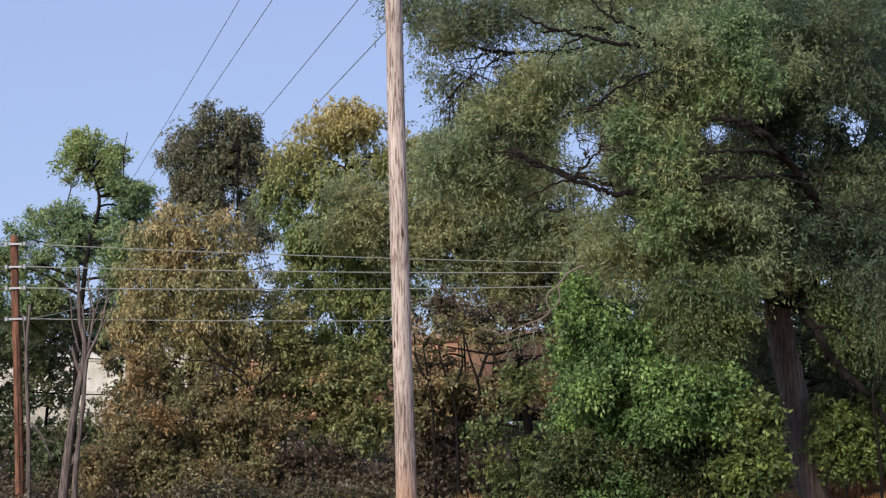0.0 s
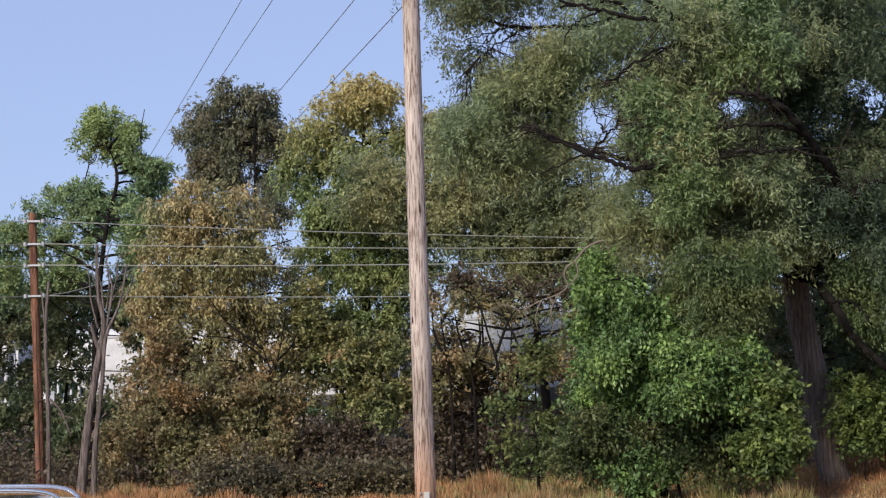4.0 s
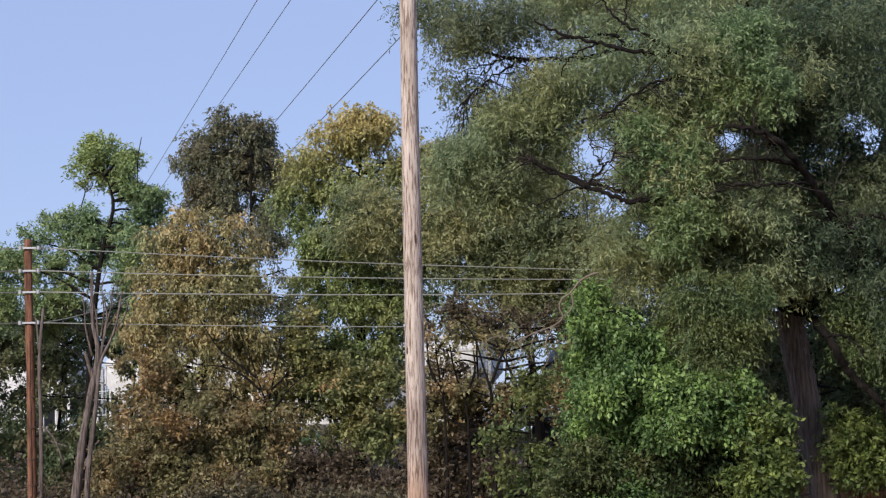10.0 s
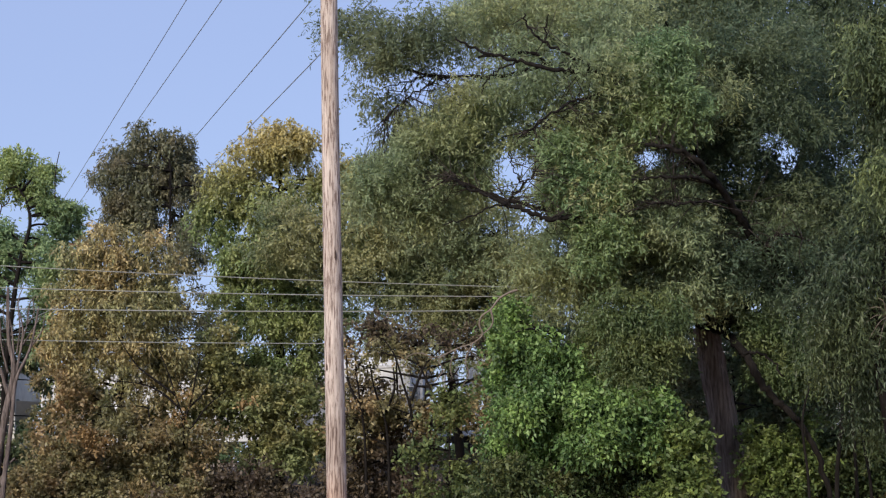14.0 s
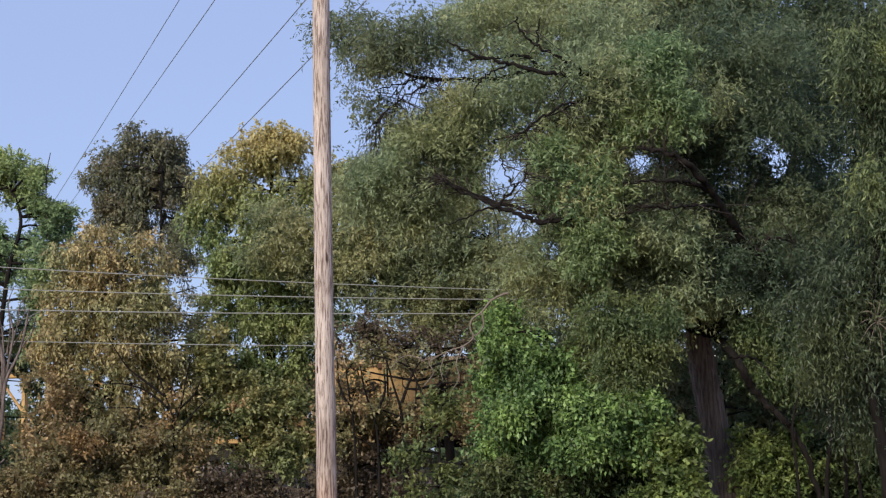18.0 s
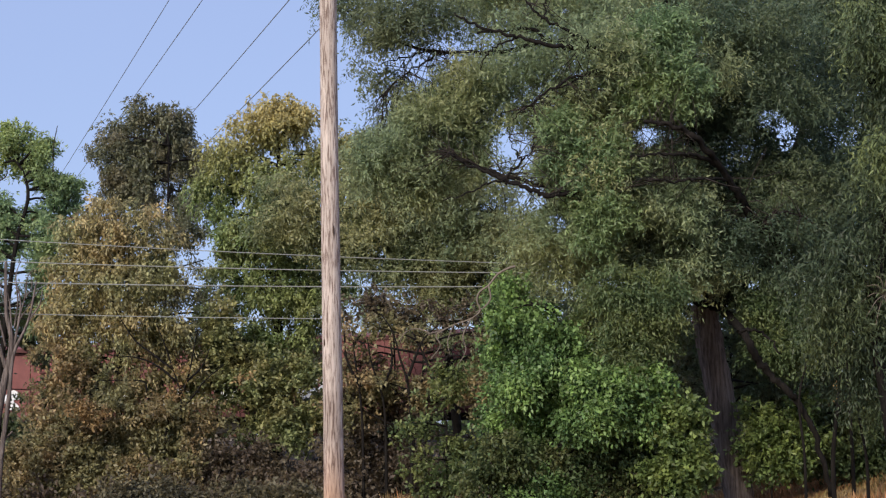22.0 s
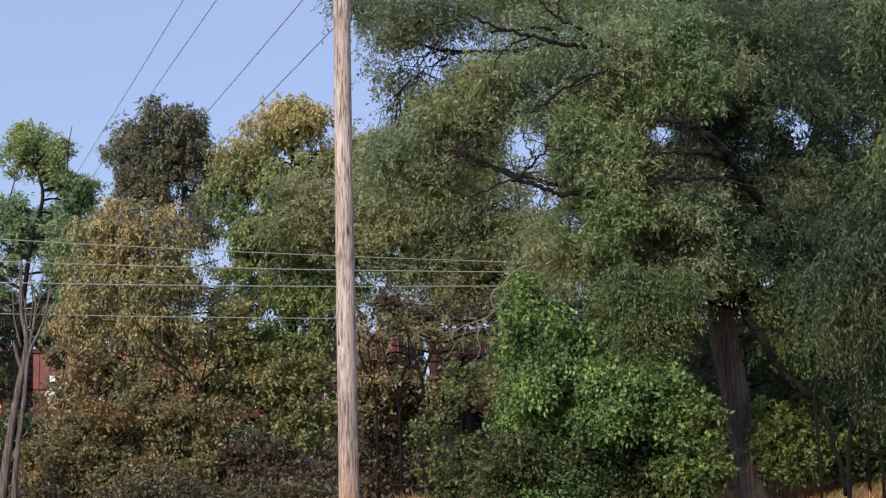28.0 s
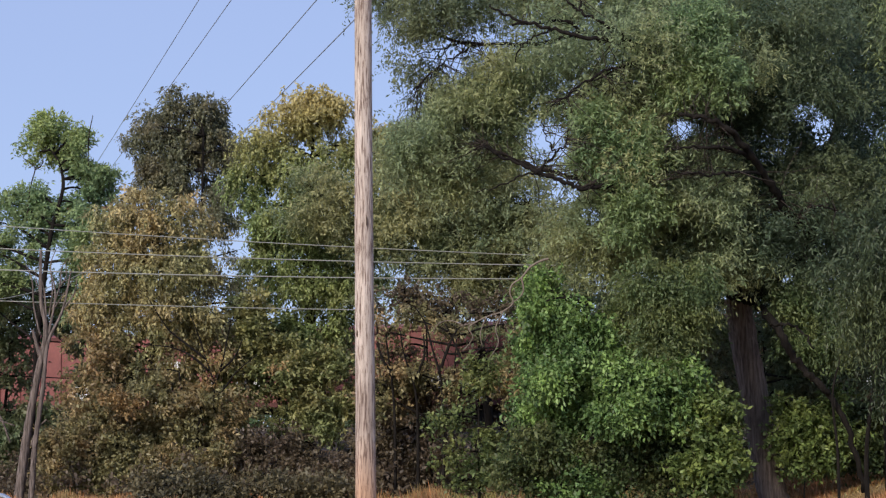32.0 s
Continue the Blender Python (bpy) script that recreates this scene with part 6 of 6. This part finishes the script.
    tree("feathery_tree", -13.9, 65.0, "open feathery light-green tree with a crooked dark trunk", [(q[0], q[1], q[2] - 0.11 * max(q[2] - 9.0, 0), q[3], q[4]) for q in FEATHER_TREE], LEAF_LOCUST, 370, 15, 11, 0.17, 0.065, 49,
         [(0, 0, -0.3), (0.3, -0.2, 3.0), (0.55, -0.6, 6.0), (1.0, -0.9, 9.3), (1.4, -0.8, 11.0), (1.25, -0.7, 11.9), (0.9, -0.5, 12.5)], 0.13, bark=LIMB, limb=0.05, twig=0.32, clump=0.17, droop=0.15, flat=1.2, swell=0.95)
    fan = place(new("bare_shrub"), -7.2, 60.4, -0.8, "dark bare forking stems of a half-leafless shrub", "shrub")
    tube("stem", spline([(0, 0, -0.1), (0.05, 0, 1.5), (0.2, 0, 3.2)], 5), 0.07, 0.05, LIMB, fan, 7)
    for way in ([(-6.58, 60.4, 2.17), (-6.61, 60.4, 3.13), (-6.85, 60.4, 3.9), (-7.13, 60.4, 4.76), (-7.41, 60.4, 5.44)],
                [(-6.61, 60.4, 2.93), (-6.33, 60.4, 3.69), (-6.17, 60.4, 4.46), (-6.01, 60.4, 5.22)],
                [(-6.76, 60.4, 3.51), (-7.33, 60.4, 4.0), (-8.0, 60.4, 4.3), (-8.96, 60.4, 4.42)],
                [(-6.85, 60.4, 3.9), (-7.61, 60.4, 4.49), (-8.19, 60.4, 4.98), (-8.86, 60.4, 6.05)],
                [(-6.37, 60.4, 3.5), (-5.89, 60.4, 3.97), (-5.59, 60.4, 4.64)],
                [(-7.54, 60.4, 2.19), (-7.72, 60.4, 3.15), (-7.91, 60.4, 3.53), (-9.25, 60.4, 3.56)],
                [(-6.57, 60.4, 2.55), (-6.15, 60.4, 3.02), (-5.8, 60.4, 3.49), (-5.12, 60.4, 4.05)]):
        tube("stem", spline(shift(way, -7.2, 60.4, -0.8), 5), 0.045, 0.014, LIMB, fan, 6, 0.1, random.Random(len(way)))
    fan = place(new("bare_shrub"), 0.9, 56.4, -0.8, "dark forking stems of thin brush before the railway", "shrub")
    for way in ([(1.08, 56.4, 1.64), (1.02, 56.4, 3.06), (0.78, 56.4, 3.96), (0.53, 56.4, 4.86), (0.18, 56.4, 5.41)],
                [(0.96, 56.4, 3.24), (1.22, 56.4, 3.95), (1.51, 56.4, 4.57), (1.97, 56.4, 5.01)],
                [(0.28, 56.4, 1.48), (0.21, 56.4, 2.72), (-0.12, 56.4, 3.8), (-0.28, 56.4, 4.7)],
                [(0.22, 56.4, 3.08), (0.5, 56.4, 3.79), (0.48, 56.4, 4.5)],
                [(1.52, 56.4, 1.45), (1.64, 56.4, 2.69), (2.11, 56.4, 3.75), (2.58, 56.4, 4.46)],
                [(1.83, 56.4, 3.22), (1.58, 56.4, 3.94), (1.16, 56.4, 4.85)],
                [(-0.44, 56.4, 1.49), (-0.5, 56.4, 2.74), (-0.66, 56.4, 3.99), (-0.73, 56.4, 4.89)],
                [(-0.49, 56.4, 3.09), (-0.92, 56.4, 3.99), (-1.0, 56.4, 4.89)]):
        tube("stem", spline(([(way[0][0], 56.4, -0.9)] if way[0][2] < 2.2 else []) + list(way), 5) - np.array([0.9, 56.4, -0.8]), 0.055, 0.018, LIMB, fan, 6, 0.1, random.Random(len(way)))
    snag = place(new("bare_twig"), -13.7, 64.5, 11.0, "forked bare grey twig above the feathery tree", "branch")
    for way in ([(-0.15, 0, -1.8), (-0.05, 0, -0.7), (0.12, 0, 0), (0.0, 0, 0.2), (-0.3, 0, 0.42)], [(0.12, 0, 0), (0.32, 0, 0.12), (0.42, 0, 0.34)], [(2.1, 0, -1.2), (2.05, 0, 1.0), (2.2, 0, 2.0)]):
        tube("stick", spline(way, 4), 0.03, 0.014, TWIG, snag, 6)
    tree("thicket", -16.0, 70.0, "dark tangled thicket of leafy undergrowth", [(q[0], q[1], q[2], q[3] * 0.9, q[4] * 0.8) if 1.4 < q[2] < 4.6 else q for q in LEFT_THICKET], LEAF_UNDER, 345, 11, 9, 0.2, 0.12, 50, r0=0.1, limb=0.04, category="shrub", twig=0.35, clump=0.28, gaps=LEFT_GAPS)
    tree("thicket", 0.9, 57.0, "thin-stemmed brush with olive-brown leaves", POLE_SIDE_BUSH, LEAF_OLIVE, 88, 10, 9, 0.16, 0.09, 53, r0=0.07, limb=0.045, category="shrub", bark=LIMB, twig=0.35, clump=0.2, gaps=BRUSH_GAPS, leave=0.55)
    tree("thicket", 0.8, 58.0, "dark tangled thicket of leafy undergrowth", MID_THICKET, LEAF_RUST, 150, 11, 9, 0.16, 0.09, 51, r0=0.08, limb=0.04, category="shrub", twig=0.35, clump=0.24, gaps=BRUSH_GAPS, leave=0.55)
    tree("thicket", 13.0, 60.0, "dark tangled thicket of leafy undergrowth", RIGHT_THICKET, LEAF_UNDER, 520, 10, 9, 0.19, 0.11, 52, r0=0.12, limb=0.05, category="shrub", twig=0.4, clump=0.32)


def build_brambles():
    """Low rusty brambles on the embankment foot and along the wood's edge."""
    rng = np.random.default_rng(61)
    n = 900
    x = rng.uniform(-20, 16, n)
    y = rng.uniform(55, 75, n) - 0.2 * x
    ss, dd = rng.uniform(-10, 42, 1300), rng.uniform(-13, -3.0, 1300)
    x = np.concatenate([x, TRACK_AT[0] + TRACK_WAY[0] * ss - TRACK_WAY[1] * dd])
    y = np.concatenate([y, TRACK_AT[1] + TRACK_WAY[1] * ss + TRACK_WAY[0] * dd])
    n = len(x)
    z = land(x, y)
    h = rng.uniform(0.4, 1.4, n) * np.where(off_track(x, y) > -8.2, 0.45, 1.0)
    blobs = [(a, b, c + e * 0.5, 0.6, e * 0.6) for a, b, c, e in zip(x, y, z, h)]
    t = place(new("bramble_bank"), 0, 0, 0, "low rusty-brown brambles on the embankment", "brambles", kind="stuff")
    crown(blobs, rng, LEAF_RUST, t, 3600, 6, 6, 0.19, 0.10, 0.4, 0.25, 0.1, name="bramble_leaves")
    ways = []
    for i in range(0, n, 2):
        a = np.array((x[i], y[i], z[i]))
        d = np.array([rng.uniform(-0.8, 0.8), rng.uniform(-0.4, 0.4), 0])
        ways.append((np.array([a, a + d * 0.5 + (0, 0, h[i]), a + d * 1.3 + (0, 0, h[i] * 0.7)]), 0.02, 0.008))
    tubes("bramble_canes", ways, TWIG, t, 3)


def build_grass():
    rng = np.random.default_rng(71)
    n = 150000
    x = rng.uniform(-18, 16, n)
    y = 38 + 20 * rng.uniform(0, 1, n) ** 1.1
    tuft = np.array([noise.noise((a * 0.9, b * 0.5, 0.0)) + 0.5 * noise.noise((a * 0.25, b * 0.25, 4.0)) for a, b in zip(x, y)])
    keep = (tuft > rng.uniform(-0.9, 0.3, n))
    x, y, tuft = x[keep], y[keep], tuft[keep]
    z = land(x, y)
    tall = np.clip(0.26 + 0.6 * tuft, 0.08, 0.95) * np.where((x > 7.5) & (y < 56), 0.6, 1.0) * np.where((x > -0.13 * y) & (x < -0.045 * y) & (y > 42), 0.55, 1.0)
    base = np.stack([x, y, z - 0.03], 1)
    axis = np.stack([rng.normal(0, 0.3, len(x)), rng.normal(0, 0.3, len(x)), np.ones(len(x))], 1)
    g = place(new("tall_grass"), 0, 0, 0, "tall dry orange and yellow-green grass along the wood's edge", "grass", kind="stuff")
    low = 60000
    lx, ly = rng.uniform(-16, 16, low), 36 + 18 * rng.uniform(0, 1, low)
    turf = np.stack([lx, ly, land(lx, ly) - 0.02], 1)
    lean = np.stack([rng.normal(0, 0.7, low), rng.normal(0, 0.7, low), np.ones(low)], 1)
    leaf_mesh("short_turf", turf, lean, rng.uniform(0.08, 0.22, low), 0.022, rng, BLADE, g)
    pale = np.where(x > 7.8, -1.0, x) + rng.normal(0, 1.5, len(x)) > -0.5
    leaf_mesh("orange_blades", base[~pale], axis[~pale], tall[~pale], 0.03, rng, BLADE, g)
    leaf_mesh("straw_blades", base[pale], axis[pale], tall[pale], 0.028, rng, STRAW, g)


def build_far_wood():
    rng = np.random.default_rng(81)
    for i in range(24):
        s = -60 + i * 6.2 + rng.uniform(-2, 2)
        d = rng.uniform(20, 30)
        x, y, _ = along(s, d, 0)
        h = rng.uniform(4.5, 6.5)
        blobs = [(x + rng.uniform(-2.5, 2.5), y + rng.uniform(-2, 2), rng.uniform(0.2, h), rng.uniform(1.8, 3.0), rng.uniform(1.0, 1.6)) for _ in range(9)]
        tree("far_tree", x, y, "low green tree beyond the railway", blobs, LEAF_FAR, 75, 8, 6, 0.40, 0.26, 90 + i, r0=0.15, limb=0.05, twigs=30, group="trees beyond the railway", twig=0.5, clump=0.5)


def build_far_scrub():
    """Low scrub just beyond the ballast."""
    rng = np.random.default_rng(83)
    ss = rng.uniform(-60, 85, 130)
    t = place(new("far_scrub"), 0, 0, 0, "low green scrub beyond the railway", "scrub", kind="stuff")
    blobs = []
    for s in ss:
        x, y, _ = along(s, rng.uniform(9.5, 14), 0)
        h = rng.uniform(1.2, 2.2)
        blobs.append((x, y, FIELD + h, 1.3, h))
    crown(blobs, rng, LEAF_FAR, t, 1300, 6, 6, 0.5, 0.35, 0.4, 0.4, 0.1, name="scrub_leaves")


# ---------------------------------------------------------------- parked car
def build_car():
    """A white estate car standing side-on on the verge; x along its length."""
    cx, cy = -4.9, 20.0
    zg = float(land(np.array(cx), np.array(cy)))
    car = place(new("parked_car"), cx, cy, zg, "white estate car with silver roof rails, parked on the verge", "car")
    car.rotation_euler[2] = radians(4)

    def loft(name, sections, mat, label=""):
        k = len(sections[0])
        v = [p for s in sections for p in s]
        f = [(i * k + j, i * k + (j + 1) % k, (i + 1) * k + (j + 1) % k, (i + 1) * k + j) for i in range(len(sections) - 1) for j in range(k)]
        f += [tuple(range(k))[::-1], tuple((len(sections) - 1) * k + j for j in range(k))]
        ob = mesh_object(name, v, f, mat, car)
        m = ob.modifiers.new("soft", "BEVEL")
        m.width, m.segments, m.limit_method = 0.04, 2, "ANGLE"
        return tagged(ob, label) if label else ob

    def section(x, z0, z1, w0, w1):
        zm = (z0 + z1) / 2
        return [(x, -w0, z0), (x, -(w0 + w1) / 2 - 0.02, zm), (x, -w1, z1), (x, w1, z1), (x, (w0 + w1) / 2 + 0.02, zm), (x, w0, z0)]

    loft("body", [section(-2.3, 0.45, 0.9, 0.78, 0.76), section(-2.15, 0.3, 1.0, 0.88, 0.84), section(-1.2, 0.26, 1.05, 0.92, 0.86), section(0.9, 0.26, 1.03, 0.92, 0.86), section(1.9, 0.3, 0.95, 0.9, 0.8), section(2.3, 0.4, 0.8, 0.8, 0.72)], AUTO_WHITE)
    loft("cabin_glass", [section(-2.02, 1.05, 1.12, 0.80, 0.76), section(-1.72, 1.05, 1.5, 0.82, 0.66), section(0.35, 1.05, 1.52, 0.84, 0.66), section(1.15, 1.02, 1.08, 0.82, 0.78)], AUTO_GLASS, "dark tinted windows")
    loft("roof", [section(-1.97, 1.2, 1.42, 0.8, 0.62), section(-1.8, 1.22, 1.55, 0.8, 0.6), section(-1.2, 1.22, 1.6, 0.8, 0.6), section(-0.2, 1.22, 1.6, 0.8, 0.6), section(0.42, 1.22, 1.56, 0.8, 0.58), section(0.82, 1.16, 1.34, 0.8, 0.6)], AUTO_WHITE)
    part("sunroof", box_bm(-0.9, 0.05, -0.42, 0.42, 1.603, 1.612, 0.003), AUTO_GLASS, car)
    for s in (-1, 1):
        way = spline([(-1.8, s * 0.6, 1.56), (-1.62, s * 0.6, 1.67), (-1.1, s * 0.6, 1.71), (-0.1, s * 0.6, 1.70), (0.28, s * 0.6, 1.66), (0.45, s * 0.6, 1.55)], 6)
        tube("roof_rail", way, 0.024, 0.024, CHROME, car, 8)
        for x in (-1.9, -0.75, 0.4):
            top = 1.5 if x > -1.5 else 1.48
            part("pillar", rod_bm((x - 0.02, s * 0.845, 1.06), (x + (0.05 if x < -1 else -0.02), s * 0.68, top), 0.035, 6), AUTO_WHITE, car)
        part("mirror", box_bm(0.95, 1.15, s * 0.98 - 0.1, s * 0.98 + 0.1, 1.0, 1.14, 0.04), AUTO_WHITE, car)
        part("head_lamp", box_bm(2.12, 2.3, s * 0.66 - 0.14, s * 0.66 + 0.14, 0.68, 0.82, 0.03), LAMP_CLEAR, car)
        part("tail_lamp", box_bm(-2.3, -2.14, s * 0.74 - 0.08, s * 0.74 + 0.08, 0.72, 1.0, 0.03), LAMP_RED, car)
        for x in (-1.4, 1.4):
            w = part("wheel", rod_bm((x, s * 0.72, 0.33), (x, s * 0.95, 0.33), 0.33, 24), TYRE, car)
            part("rim", rod_bm((x, s * 0.94, 0.33), (x, s * 0.965, 0.33), 0.21, 16), STEEL, w)
        part("sill", box_bm(-1.0, 1.0, s * 0.9 - 0.03, s * 0.9 + 0.03, 0.22, 0.34, 0.01), AUTO_TRIM, car)
        for x in (-0.75, 0.35):
            part("door_handle", box_bm(x - 0.1, x + 0.1, s * 0.9 - 0.03, s * 0.9 + 0.03, 0.9, 0.94, 0.01), CHROME, car)


build_ground()
build_railway()
build_poles()
build_train()
build_car()
build_trees()
build_brambles()
build_grass()
build_far_wood()
build_far_scrub()


def motions():
    rz = math.degrees(math.atan2(TRACK_WAY[1], TRACK_WAY[0]))
    for car, mid in WAGONS:
        walk(car, [(t, pose(*along(SPEED * (t - mid), 0, RAIL_TOP), 0, 0, rz)) for t in (0, 16, 32)])


motions()
